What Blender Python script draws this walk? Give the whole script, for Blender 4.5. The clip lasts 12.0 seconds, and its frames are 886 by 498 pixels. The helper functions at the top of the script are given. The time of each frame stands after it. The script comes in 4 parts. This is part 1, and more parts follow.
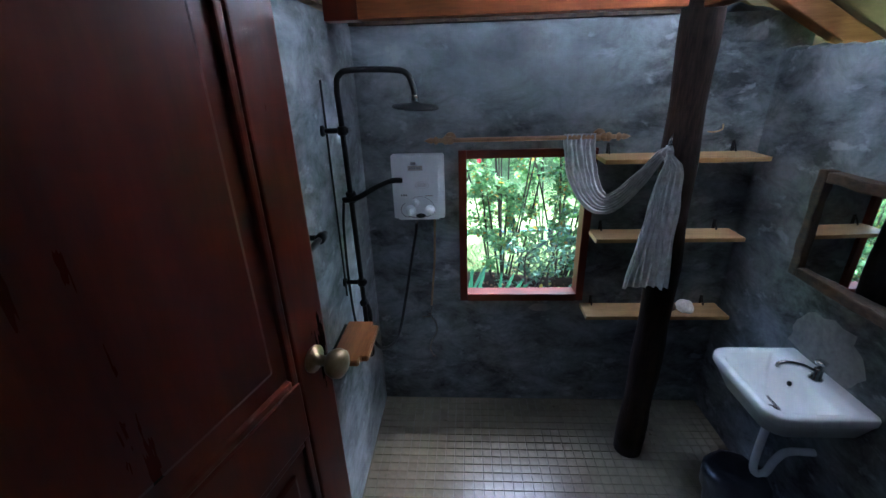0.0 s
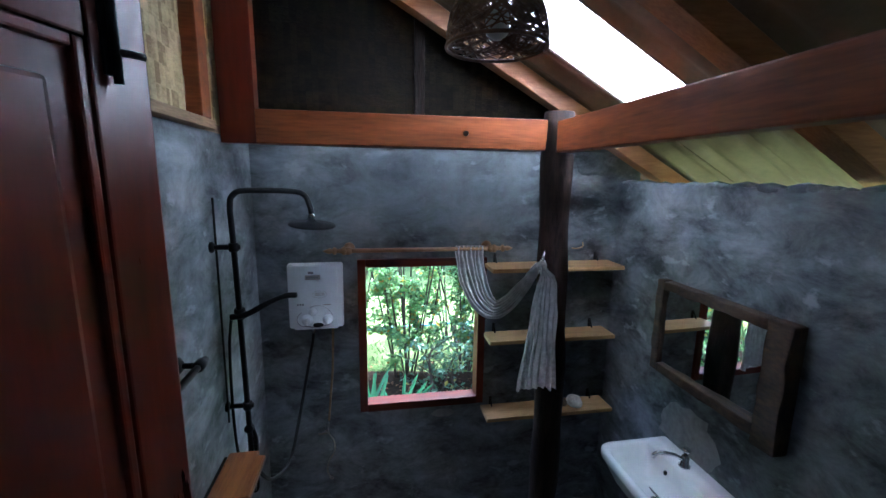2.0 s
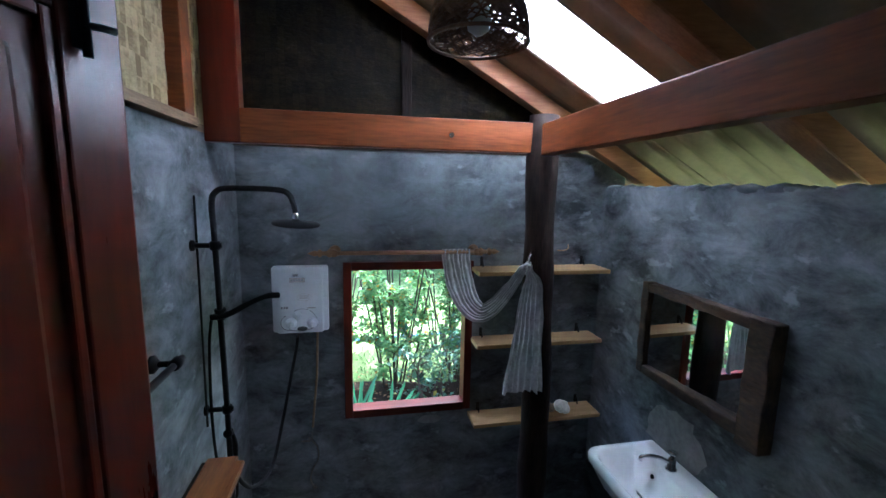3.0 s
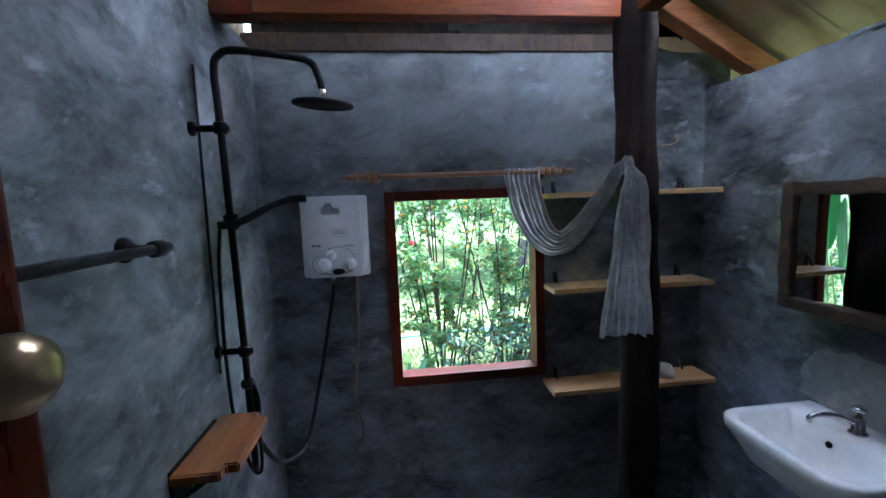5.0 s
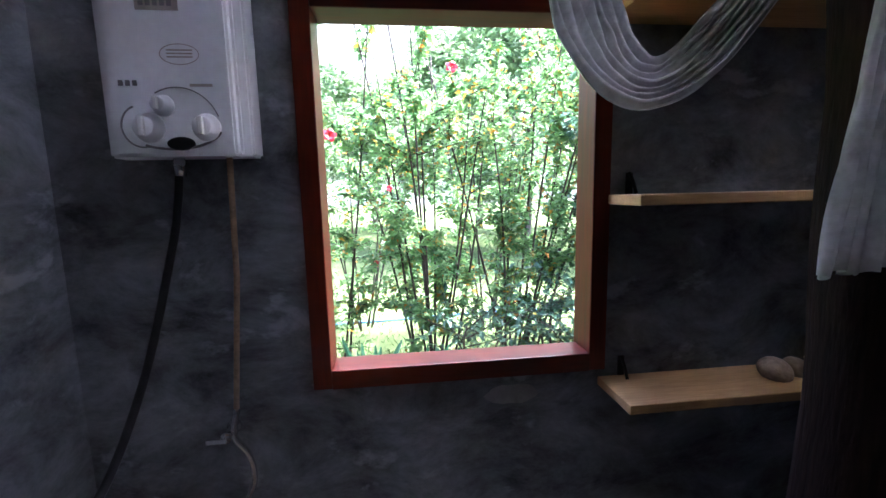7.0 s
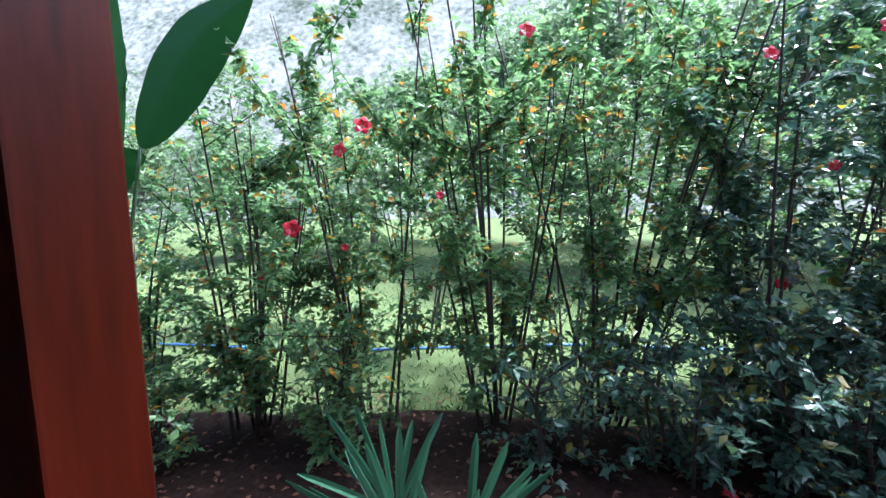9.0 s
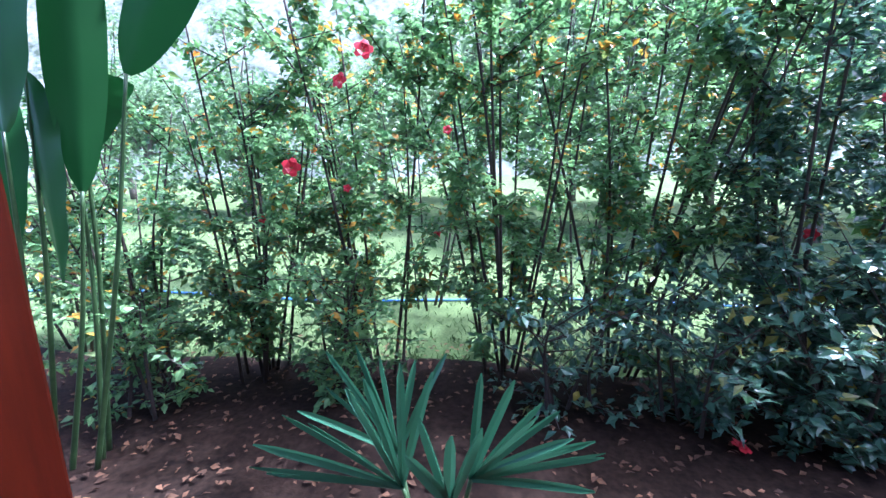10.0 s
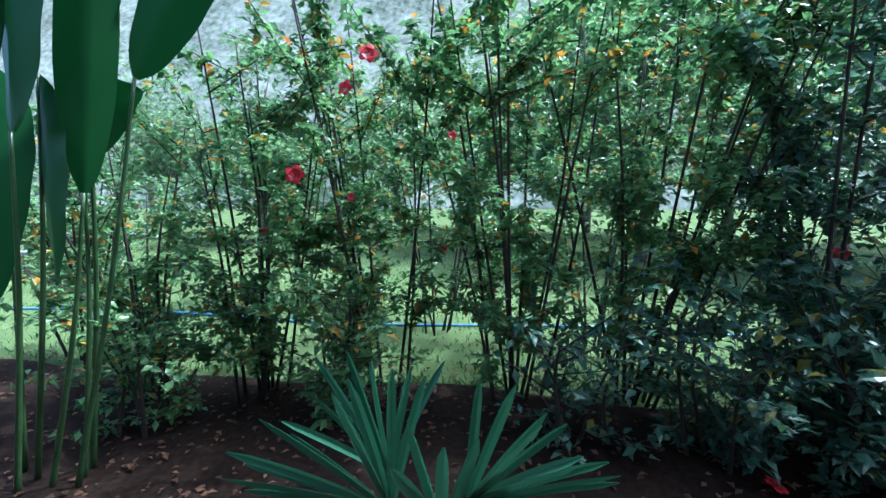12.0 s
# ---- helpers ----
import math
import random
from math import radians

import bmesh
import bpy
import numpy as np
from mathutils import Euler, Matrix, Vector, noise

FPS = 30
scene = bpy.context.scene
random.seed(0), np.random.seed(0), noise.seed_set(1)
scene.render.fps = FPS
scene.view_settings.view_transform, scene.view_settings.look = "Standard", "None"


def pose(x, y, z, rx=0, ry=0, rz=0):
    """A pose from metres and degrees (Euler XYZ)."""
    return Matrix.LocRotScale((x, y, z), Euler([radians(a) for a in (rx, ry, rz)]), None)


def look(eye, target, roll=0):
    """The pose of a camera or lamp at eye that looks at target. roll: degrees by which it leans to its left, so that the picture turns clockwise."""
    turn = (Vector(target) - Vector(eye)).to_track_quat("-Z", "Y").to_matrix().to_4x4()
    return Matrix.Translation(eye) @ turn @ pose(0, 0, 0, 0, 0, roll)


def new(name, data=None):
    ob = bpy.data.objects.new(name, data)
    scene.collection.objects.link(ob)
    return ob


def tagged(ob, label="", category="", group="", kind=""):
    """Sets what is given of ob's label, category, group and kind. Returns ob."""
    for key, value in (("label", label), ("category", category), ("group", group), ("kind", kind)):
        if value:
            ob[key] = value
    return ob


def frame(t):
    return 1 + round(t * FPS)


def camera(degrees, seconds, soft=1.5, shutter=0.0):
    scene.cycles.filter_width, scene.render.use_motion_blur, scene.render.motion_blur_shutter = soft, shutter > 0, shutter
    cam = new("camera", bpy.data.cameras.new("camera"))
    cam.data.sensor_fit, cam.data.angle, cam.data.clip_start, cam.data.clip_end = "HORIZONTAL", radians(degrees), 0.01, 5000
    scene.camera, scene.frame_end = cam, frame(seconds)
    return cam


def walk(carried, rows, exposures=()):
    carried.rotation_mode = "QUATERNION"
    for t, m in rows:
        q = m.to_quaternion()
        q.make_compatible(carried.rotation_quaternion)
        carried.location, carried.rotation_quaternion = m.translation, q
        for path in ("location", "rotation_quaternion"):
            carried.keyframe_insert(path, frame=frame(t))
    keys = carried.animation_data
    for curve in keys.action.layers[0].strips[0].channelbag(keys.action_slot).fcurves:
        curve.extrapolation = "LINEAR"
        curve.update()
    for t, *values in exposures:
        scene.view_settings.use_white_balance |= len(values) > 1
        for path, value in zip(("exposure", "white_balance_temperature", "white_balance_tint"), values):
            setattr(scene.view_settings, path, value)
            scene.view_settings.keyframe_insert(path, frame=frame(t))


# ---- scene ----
cam = camera(94.1, 12.0)
METRES, EYE, TILT, LEAN, TURN = 2.8, 1.92, 0.0, 0.0, 3.5
ROWS = [
    (0.0, 0.0000, 0.0, 0.0, -0.69, -22.41, 1.68),
    (0.5, -0.0037, 0.0003, 0.0156, -6.17, -18.19, -0.13),
    (1.0, -0.0003, -0.0046, 0.0273, -10.26, -13.38, -0.18),
    (1.5, 0.0063, -0.0078, 0.0338, -12.49, -11.35, -0.53),
    (2.0, 0.0133, -0.0098, 0.0354, -13.33, -10.09, -0.76),
    (2.5, 0.0249, -0.0146, 0.0338, -14.68, -9.32, -1.09),
    (4.5, 0.0061, 0.06, -0.1009, -12.38, -6.02, -0.06),
    (5.0, 0.0125, 0.1196, -0.1397, -9.87, -6.33, 2.18),
    (5.5, 0.0215, 0.1866, -0.1661, -6.36, -6.88, 2.56),
    (6.0, 0.0191, 0.2628, -0.2135, -10.09, -7.16, 1.32),
    (6.5, 0.0457, 0.3305, -0.2457, -10.22, -7.77, 1.1),
    (7.0, 0.0840, 0.4198, -0.2697, -10.05, -7.74, 1.31),
    (9.0, 0.1428, 0.6588, -0.277, 0.61, -5.85, 1.08),
    (9.5, 0.1437, 0.6775, -0.285, 1.77, -9.09, 0.7),
    (10.0, 0.1481, 0.6927, -0.3129, 2.16, -11.48, 0.68),
    (10.5, 0.1543, 0.7013, -0.3383, 3.96, -10.54, 0.2),
    (11.0, 0.1614, 0.7093, -0.3507, 4.29, -8.85, 0.12),
    (11.5, 0.1664, 0.714, -0.3572, 4.29, -7.53, 0.18),
    (12.0, 0.1634, 0.7167, -0.3573, 4.17, -6.88, 0.12),
]
EXPOSURES = [(0.0, 4.35, 4900, 12), (2.5, 4.35, 4900, 12), (4.5, 4.4, 4950, 15), (5.5, 4.3, 5050, 19), (7.0, 4.3, 5400, 30), (9.0, 2.25, 5150, 26), (10.0, 2.7, 4750, 29), (10.5, 2.4, 4700, 26), (11.0, 1.9, 4650, 12), (12.0, 1.75, 4700, 9)]
walk(cam, [(t, pose(0, 0, EYE, TILT, LEAN, TURN) @ pose(METRES * x, METRES * y, METRES * z, 90 + pitch, roll, yaw)) for t, x, y, z, yaw, pitch, roll in ROWS],
     EXPOSURES)

# ---- world, sun, exposure ----
world = bpy.data.worlds.new("world")
scene.world = world
world.use_nodes = True
wn = world.node_tree.nodes
sky = wn.new("ShaderNodeTexSky")
sky.sky_type, sky.sun_disc = "NISHITA", False
sky.sun_elevation, sky.sun_rotation = radians(61.7), radians(68)
world.node_tree.links.new(sky.outputs[0], wn["Background"].inputs[0])
sky.dust_density, sky.air_density, sky.ozone_density = 7.0, 0.9, 1.0
wn["Background"].inputs[1].default_value = 0.13
sun = new("sun", bpy.data.lights.new("sun", "SUN"))
sun.data.energy, sun.data.angle, sun.data.color = 3.0, radians(4), (1.0, 0.94, 0.84)
sun.matrix_world = look((5.0, 2.0, 10.0), (0, 0, 0))


# ---- materials ----
def material(name, dark, light, rough=0.6, scale=4.0, fine=60.0, metal=0.0, bump=0.15, stretch=(1, 1, 1), per_piece=0.0, spec=0.5, fine_amount=0.35):
    m = bpy.data.materials.new(name)
    m.use_nodes = True
    n, l = m.node_tree.nodes, m.node_tree.links
    b = n["Principled BSDF"]
    geo = n.new("ShaderNodeTexCoord")
    mp = n.new("ShaderNodeMapping")
    mp.inputs["Scale"].default_value = stretch
    l.new(geo.outputs["Object"], mp.inputs[0])
    big, small = n.new("ShaderNodeTexNoise"), n.new("ShaderNodeTexNoise")
    big.inputs["Scale"].default_value, big.inputs["Detail"].default_value, big.inputs["Roughness"].default_value = scale, 6, 0.65
    small.inputs["Scale"].default_value, small.inputs["Detail"].default_value = fine, 3
    l.new(mp.outputs[0], big.inputs[0])
    l.new(mp.outputs[0], small.inputs[0])
    mix = n.new("ShaderNodeMix")
    mix.inputs[0].default_value = fine_amount
    l.new(big.outputs[0], mix.inputs[2])
    l.new(small.outputs[0], mix.inputs[3])
    last = mix.outputs[0]
    if per_piece:
        info = n.new("ShaderNodeObjectInfo")
        isl = n.new("ShaderNodeNewGeometry")
        add = n.new("ShaderNodeMath")
        l.new(info.outputs["Random"], add.inputs[0])
        l.new(isl.outputs["Random Per Island"], add.inputs[1])
        fr = n.new("ShaderNodeMath")
        fr.operation = "FRACT"
        l.new(add.outputs[0], fr.inputs[0])
        ma = n.new("ShaderNodeMath")
        ma.operation = "MULTIPLY_ADD"
        ma.inputs[1].default_value = per_piece
        l.new(fr.outputs[0], ma.inputs[0])
        sub = n.new("ShaderNodeMath")
        sub.operation = "SUBTRACT"
        sub.inputs[1].default_value = per_piece / 2
        l.new(last, sub.inputs[0])
        l.new(sub.outputs[0], ma.inputs[2])
        last = ma.outputs[0]
    ramp = n.new("ShaderNodeValToRGB")
    ramp.color_ramp.elements[0].position, ramp.color_ramp.elements[1].position = 0.36, 0.64
    ramp.color_ramp.elements[0].color, ramp.color_ramp.elements[1].color = (*dark, 1), (*light, 1)
    l.new(last, ramp.inputs[0])
    l.new(ramp.outputs[0], b.inputs["Base Color"])
    rr = n.new("ShaderNodeMapRange")
    rr.inputs[3].default_value, rr.inputs[4].default_value = max(0.03, rough - 0.1), min(1, rough + 0.1)
    l.new(mix.outputs[0], rr.inputs[0])
    l.new(rr.outputs[0], b.inputs["Roughness"])
    b.inputs["Metallic"].default_value = metal
    b.inputs["Specular IOR Level"].default_value = spec
    if bump:
        bp = n.new("ShaderNodeBump")
        bp.inputs["Strength"].default_value, bp.inputs["Distance"].default_value = bump, 0.01
        l.new(mix.outputs[0], bp.inputs["Height"])
        l.new(bp.outputs[0], b.inputs["Normal"])
    return m


def leafy(name, dark, light, through_light=0.35, rough=0.45, accents=(), spec=0.5):
    """A leaf: two greens and a few odd colours picked leaf by leaf, letting some light through."""
    m = bpy.data.materials.new(name)
    m.use_nodes = True
    n, l = m.node_tree.nodes, m.node_tree.links
    b = n["Principled BSDF"]
    isl = n.new("ShaderNodeNewGeometry")
    ramp = n.new("ShaderNodeValToRGB")
    e = ramp.color_ramp.elements
    e[0].color, e[1].color = (*dark, 1), (*light, 1)
    e[1].position = 0.9 if accents else 1.0
    for p, c in accents:
        k = e.new(p)
        k.color = (*c, 1)
    l.new(isl.outputs["Random Per Island"], ramp.inputs[0])
    l.new(ramp.outputs[0], b.inputs["Base Color"])
    b.inputs["Roughness"].default_value = rough
    b.inputs["Specular IOR Level"].default_value = spec
    tr = n.new("ShaderNodeBsdfTranslucent")
    l.new(ramp.outputs[0], tr.inputs[0])
    mx = n.new("ShaderNodeMixShader")
    mx.inputs[0].default_value = through_light
    l.new(b.outputs[0], mx.inputs[1])
    l.new(tr.outputs[0], mx.inputs[2])
    l.new(mx.outputs[0], n["Material Output"].inputs[0])
    return m


def translucent(name, colour, amount, rough=0.5, worn=0.75, scale=6):
    m = material(name, tuple(c * worn for c in colour), colour, rough, scale, 50)
    n, l = m.node_tree.nodes, m.node_tree.links
    tr = n.new("ShaderNodeBsdfTranslucent")
    tr.inputs[0].default_value = (*colour, 1)
    mx = n.new("ShaderNodeMixShader")
    mx.inputs[0].default_value = amount
    l.new(n["Principled BSDF"].outputs[0], mx.inputs[1])
    l.new(tr.outputs[0], mx.inputs[2])
    l.new(mx.outputs[0], n["Material Output"].inputs[0])
    return m




def cement(name, dark, light):
    """Hand-trowelled cement: broad blotches, sharper smears of the trowel and pale scuffs."""
    m = material(name, dark, light, 0.6, 2.0, 24, bump=0.3)
    n, l = m.node_tree.nodes, m.node_tree.links
    tc = n["Texture Coordinate"]
    ramp = n["Color Ramp"]
    smear, scuff = n.new("ShaderNodeTexNoise"), n.new("ShaderNodeTexNoise")
    mp = n.new("ShaderNodeMapping")
    mp.inputs["Rotation"].default_value, mp.inputs["Scale"].default_value = (0.5, 0.4, 0.3), (1.0, 1.0, 1.7)
    l.new(tc.outputs["Object"], mp.inputs[0])
    for tex, scale, rough, twist in ((smear, 4.2, 0.72, 0.35), (scuff, 8.0, 0.6, 0.25)):
        tex.inputs["Scale"].default_value, tex.inputs["Detail"].default_value = scale, 7
        tex.inputs["Roughness"].default_value, tex.inputs["Distortion"].default_value = rough, twist
        l.new(mp.outputs[0], tex.inputs[0])
    both = n.new("ShaderNodeMix")
    both.inputs[0].default_value = 0.62
    l.new(n["Noise Texture"].outputs[0], both.inputs[2])
    l.new(smear.outputs[0], both.inputs[3])
    l.new(both.outputs[0], ramp.inputs[0])
    ramp.color_ramp.elements[0].position, ramp.color_ramp.elements[1].position = 0.39, 0.64
    cut = n.new("ShaderNodeMapRange")
    cut.inputs[1].default_value, cut.inputs[2].default_value, cut.inputs[4].default_value = 0.60, 0.68, 0.55
    l.new(scuff.outputs[0], cut.inputs[0])
    pale = n.new("ShaderNodeMix")
    pale.data_type = "RGBA"
    pale.inputs["B"].default_value = (*[c * 1.25 for c in light], 1)
    l.new(cut.outputs[0], pale.inputs["Factor"])
    l.new(ramp.outputs[0], pale.inputs["A"])
    l.new(pale.outputs["Result"], n["Principled BSDF"].inputs["Base Color"])
    return m


M_CEMENT = cement("cement_render", (0.020, 0.023, 0.025), (0.27, 0.296, 0.312))
M_PATCH = material("fresh_cement", (0.17, 0.17, 0.165), (0.28, 0.28, 0.27), 0.8, 5, 40)
M_PLAIN = material("plaster", (0.1, 0.1, 0.095), (0.17, 0.17, 0.165), 0.8, 3, 40)
M_RED = material("red_varnished_wood", (0.058, 0.006, 0.002), (0.14, 0.016, 0.0045), 0.30, 2, 12, stretch=(4, 4, 0.5), bump=0.05, fine_amount=0.2, spec=0.38)
M_REDX = material("red_varnished_wood_across", (0.11, 0.027, 0.007), (0.27, 0.078, 0.020), 0.42, 3, 18, stretch=(0.6, 6, 6), bump=0.06, spec=0.3)
M_REDY = material("red_varnished_wood_along", (0.12, 0.030, 0.009), (0.29, 0.085, 0.025), 0.42, 3, 18, stretch=(6, 0.6, 6), bump=0.06, spec=0.3)
M_RAFTER = material("orange_rafter_wood", (0.26, 0.10, 0.035), (0.48, 0.22, 0.09), 0.5, 3, 22, stretch=(0.8, 6, 6))
M_PLATE = material("weathered_wood", (0.16, 0.10, 0.05), (0.33, 0.22, 0.12), 0.7, 4, 30, stretch=(6, 0.7, 6), bump=0.3)
M_POST = material("dark_log", (0.005, 0.0032, 0.0025), (0.034, 0.019, 0.014), 0.65, 4, 30, stretch=(5, 5, 0.6), bump=0.5, spec=0.1)
M_SHELF = material("pale_pine", (0.34, 0.19, 0.07), (0.56, 0.35, 0.15), 0.5, 3, 30, stretch=(0.6, 6, 6), bump=0.08, spec=0.3)
M_ROD = material("turned_wood", (0.22, 0.11, 0.045), (0.42, 0.24, 0.11), 0.45, 4, 30, stretch=(1, 6, 6))
M_SEAT = material("varnished_seat_wood", (0.15, 0.048, 0.013), (0.30, 0.11, 0.033), 0.3, 3, 24, stretch=(6, 0.7, 6), bump=0.03, fine_amount=0.2)
M_DRIFT = material("rough_frame_wood", (0.014, 0.008, 0.004), (0.085, 0.048, 0.022), 0.75, 6, 40, stretch=(6, 0.8, 2), bump=0.5)
M_MAT = material("woven_bamboo", (0.22, 0.15, 0.06), (0.50, 0.39, 0.2), 0.7, 12, 60, stretch=(1, 1, 2.5), bump=0.4, per_piece=0.35)
# near-black bamboo: the gable's shade is put into the base colour
M_MATD = material("shade_dark_bamboo", (0.005, 0.0035, 0.002), (0.022, 0.015, 0.007), 0.8, 12, 60, stretch=(1, 1, 2.5), bump=0.4, per_piece=0.2, spec=0.15)
M_WINRED = material("red_window_wood", (0.045, 0.004, 0.0012), (0.14, 0.016, 0.0035), 0.4, 3, 18, stretch=(5, 5, 0.6), bump=0.05, fine_amount=0.2, spec=0.25)
M_WINREDX = material("red_window_wood_across", (0.045, 0.004, 0.0012), (0.14, 0.016, 0.0035), 0.4, 3, 18, stretch=(0.6, 5, 5), bump=0.05, fine_amount=0.2, spec=0.25)
M_BLACK = material("black_powder_coat", (0.003, 0.003, 0.0034), (0.010, 0.010, 0.011), 0.5, 10, 120, bump=0.05, spec=0.25)
M_BAG = material("black_plastic", (0.006, 0.006, 0.007), (0.02, 0.02, 0.022), 0.35, 12, 60, bump=0.4)
M_CHROME = material("chrome", (0.6, 0.61, 0.62), (0.8, 0.8, 0.81), 0.18, 5, 60, metal=1.0, bump=0.02)
M_BRASS = material("tarnished_knob_metal", (0.3, 0.2, 0.1), (0.55, 0.42, 0.26), 0.3, 8, 60, metal=1.0, bump=0.05)
M_CERAMIC = material("white_ceramic", (0.70, 0.71, 0.72), (0.80, 0.80, 0.80), 0.15, 3, 30, bump=0.01)
M_ENAMEL = material("white_enamel", (0.68, 0.69, 0.72), (0.78, 0.79, 0.82), 0.35, 3, 60, bump=0.02)
M_GREY = material("grey_print", (0.14, 0.13, 0.14), (0.24, 0.22, 0.23), 0.5, 8, 60, bump=0)
M_TAN = material("tan_print", (0.30, 0.26, 0.24), (0.42, 0.37, 0.34), 0.5, 8, 60, bump=0)
M_CLOTH = translucent("sheer_white_cloth", (0.78, 0.78, 0.80), 0.22, 0.85, 0.5, 22)
M_TILE = material("beige_tile", (0.10, 0.082, 0.05), (0.17, 0.145, 0.10), 0.3, 3, 40, per_piece=0.12, bump=0.08)
M_GROUT = material("grout", (0.085, 0.07, 0.045), (0.13, 0.11, 0.075), 0.7, 8, 60)
M_ROOF = translucent("aged_roof_sheet", (0.27, 0.19, 0.14), 0.02, 0.7)
M_CLEAR = translucent("clear_roof_sheet", (0.92, 0.95, 0.97), 0.8, 0.3)
M_RATTAN = material("rattan", (0.10, 0.045, 0.022), (0.26, 0.14, 0.07), 0.5, 20, 90)
M_BULB = material("frosted_bulb", (0.55, 0.55, 0.53), (0.66, 0.66, 0.64), 0.3, 4, 30)
M_STONE = material("pale_shell", (0.45, 0.42, 0.36), (0.66, 0.63, 0.56), 0.6, 20, 80, bump=0.4)
M_STONE2 = material("brown_stone", (0.16, 0.11, 0.07), (0.3, 0.22, 0.15), 0.7, 20, 80, bump=0.5)
M_SOIL = material("dark_soil", (0.007, 0.0045, 0.003), (0.028, 0.017, 0.011), 0.95, 2.2, 26, bump=0.9, fine_amount=0.55, spec=0.1)
M_GRASS = material("lawn", (0.035, 0.066, 0.018), (0.13, 0.18, 0.065), 0.95, 1.1, 40, bump=0.6, fine_amount=0.5, spec=0.1)
M_STEM = material("bush_stem", (0.016, 0.011, 0.008), (0.055, 0.038, 0.028), 0.8, 10, 60, bump=0.3)
M_TRUNK = material("tree_bark", (0.06, 0.05, 0.04), (0.2, 0.17, 0.13), 0.9, 4, 30, stretch=(3, 3, 0.6), bump=0.6)
ODD = ((0.925, (0.42, 0.22, 0.02)), (0.955, (0.50, 0.33, 0.03)), (0.975, (0.45, 0.13, 0.015)), (0.988, (0.12, 0.2, 0.05)))
M_LEAF = leafy("hibiscus_leaf", (0.05, 0.13, 0.045), (0.22, 0.40, 0.14), 0.5, 0.35, ODD)
M_LEAFD = leafy("dark_shrub_leaf", (0.025, 0.07, 0.045), (0.11, 0.22, 0.13), 0.35, 0.3, ((0.965, (0.28, 0.24, 0.03)), (0.985, (0.05, 0.12, 0.04))))
M_TREELEAF = leafy("tree_leaf", (0.08, 0.15, 0.07), (0.26, 0.38, 0.18), 0.5, 0.5)
M_DEADLEAF = leafy("fallen_leaf", (0.035, 0.02, 0.012), (0.17, 0.09, 0.045), 0.1, 0.8, (), 0.2)
M_BANANA = leafy("broad_leaf", (0.010, 0.055, 0.012), (0.022, 0.11, 0.024), 0.14, 0.42, (), 0.25)
M_BANSTEM = material("broad_leaf_stalk", (0.018, 0.045, 0.014), (0.045, 0.09, 0.028), 0.4, 6, 30)
M_PALM = leafy("fan_palm_leaf", (0.022, 0.085, 0.045), (0.065, 0.19, 0.095), 0.25, 0.25)
M_FLOWER = leafy("red_petal", (0.36, 0.006, 0.012), (0.55, 0.02, 0.035), 0.3, 0.5)
M_BLADE = leafy("grass_blade", (0.045, 0.09, 0.024), (0.15, 0.23, 0.08), 0.35, 0.6, (), 0.2)
M_HOSE = material("blue_hose", (0.05, 0.16, 0.42), (0.09, 0.25, 0.55), 0.4, 10, 60)
# distant woods: the haze is mixed into these pale greens, no volume
M_HILL = material("painted_haze_woods", (0.07, 0.09, 0.06), (0.36, 0.39, 0.33), 1.0, 0.16, 0.9, bump=1.0, spec=0.0, fine_amount=0.45)
M_GREYWOOD = material("grey_bench_wood", (0.12, 0.12, 0.12), (0.28, 0.28, 0.28), 0.6, 4, 30)
M_MIRROR = bpy.data.materials.new("mirror_glass")
M_MIRROR.use_nodes = True
_b = M_MIRROR.node_tree.nodes["Principled BSDF"]
_b.inputs["Base Color"].default_value, _b.inputs["Metallic"].default_value, _b.inputs["Roughness"].default_value = (0.82, 0.85, 0.85, 1), 1.0, 0.02


# ---- mesh helpers ----
def empty(name, label, category, place=(0, 0, 0), group="", kind=""):
    ob = new(name)
    ob.location = place
    return tagged(ob, label, category, group, kind)


def to_mesh(name, bm, mat, smooth=False):
    bmesh.ops.recalc_face_normals(bm, faces=bm.faces[:])
    me = bpy.data.meshes.new(name)
    bm.to_mesh(me)
    bm.free()
    if smooth:
        me.polygons.foreach_set("use_smooth", [True] * len(me.polygons))
    me.materials.append(mat)
    return me


def part(name, bm, mat, parent=None, label="", smooth=False):
    """Links a bmesh, built in world places, as one mesh object under a thing or a part."""
    ob = new(name, to_mesh(name, bm, mat, smooth))
    if parent is not None:
        ob.parent = parent
        p, off = parent, Vector((0, 0, 0))
        while p is not None:
            off += p.location
            p = p.parent
        ob.data.transform(Matrix.Translation(-off))
    if label:
        ob["label"] = label
    return ob


def piece(name, me, parent, m):
    ob = new(name, me)
    ob.parent = parent
    ob.matrix_basis = m
    return ob


def box(x0, x1, y0, y1, z0, z1, bevel=0.004, bm=None):
    bm = bm or bmesh.new()
    m = Matrix.Translation(((x0 + x1) / 2, (y0 + y1) / 2, (z0 + z1) / 2)) @ Matrix.Diagonal((x1 - x0, y1 - y0, z1 - z0, 1))
    r = bmesh.ops.create_cube(bm, size=1, matrix=m)
    if bevel:
        es = list({e for v in r["verts"] for e in v.link_edges})
        bmesh.ops.bevel(bm, geom=es, offset=bevel, segments=2, affect="EDGES", profile=0.6)
    return bm


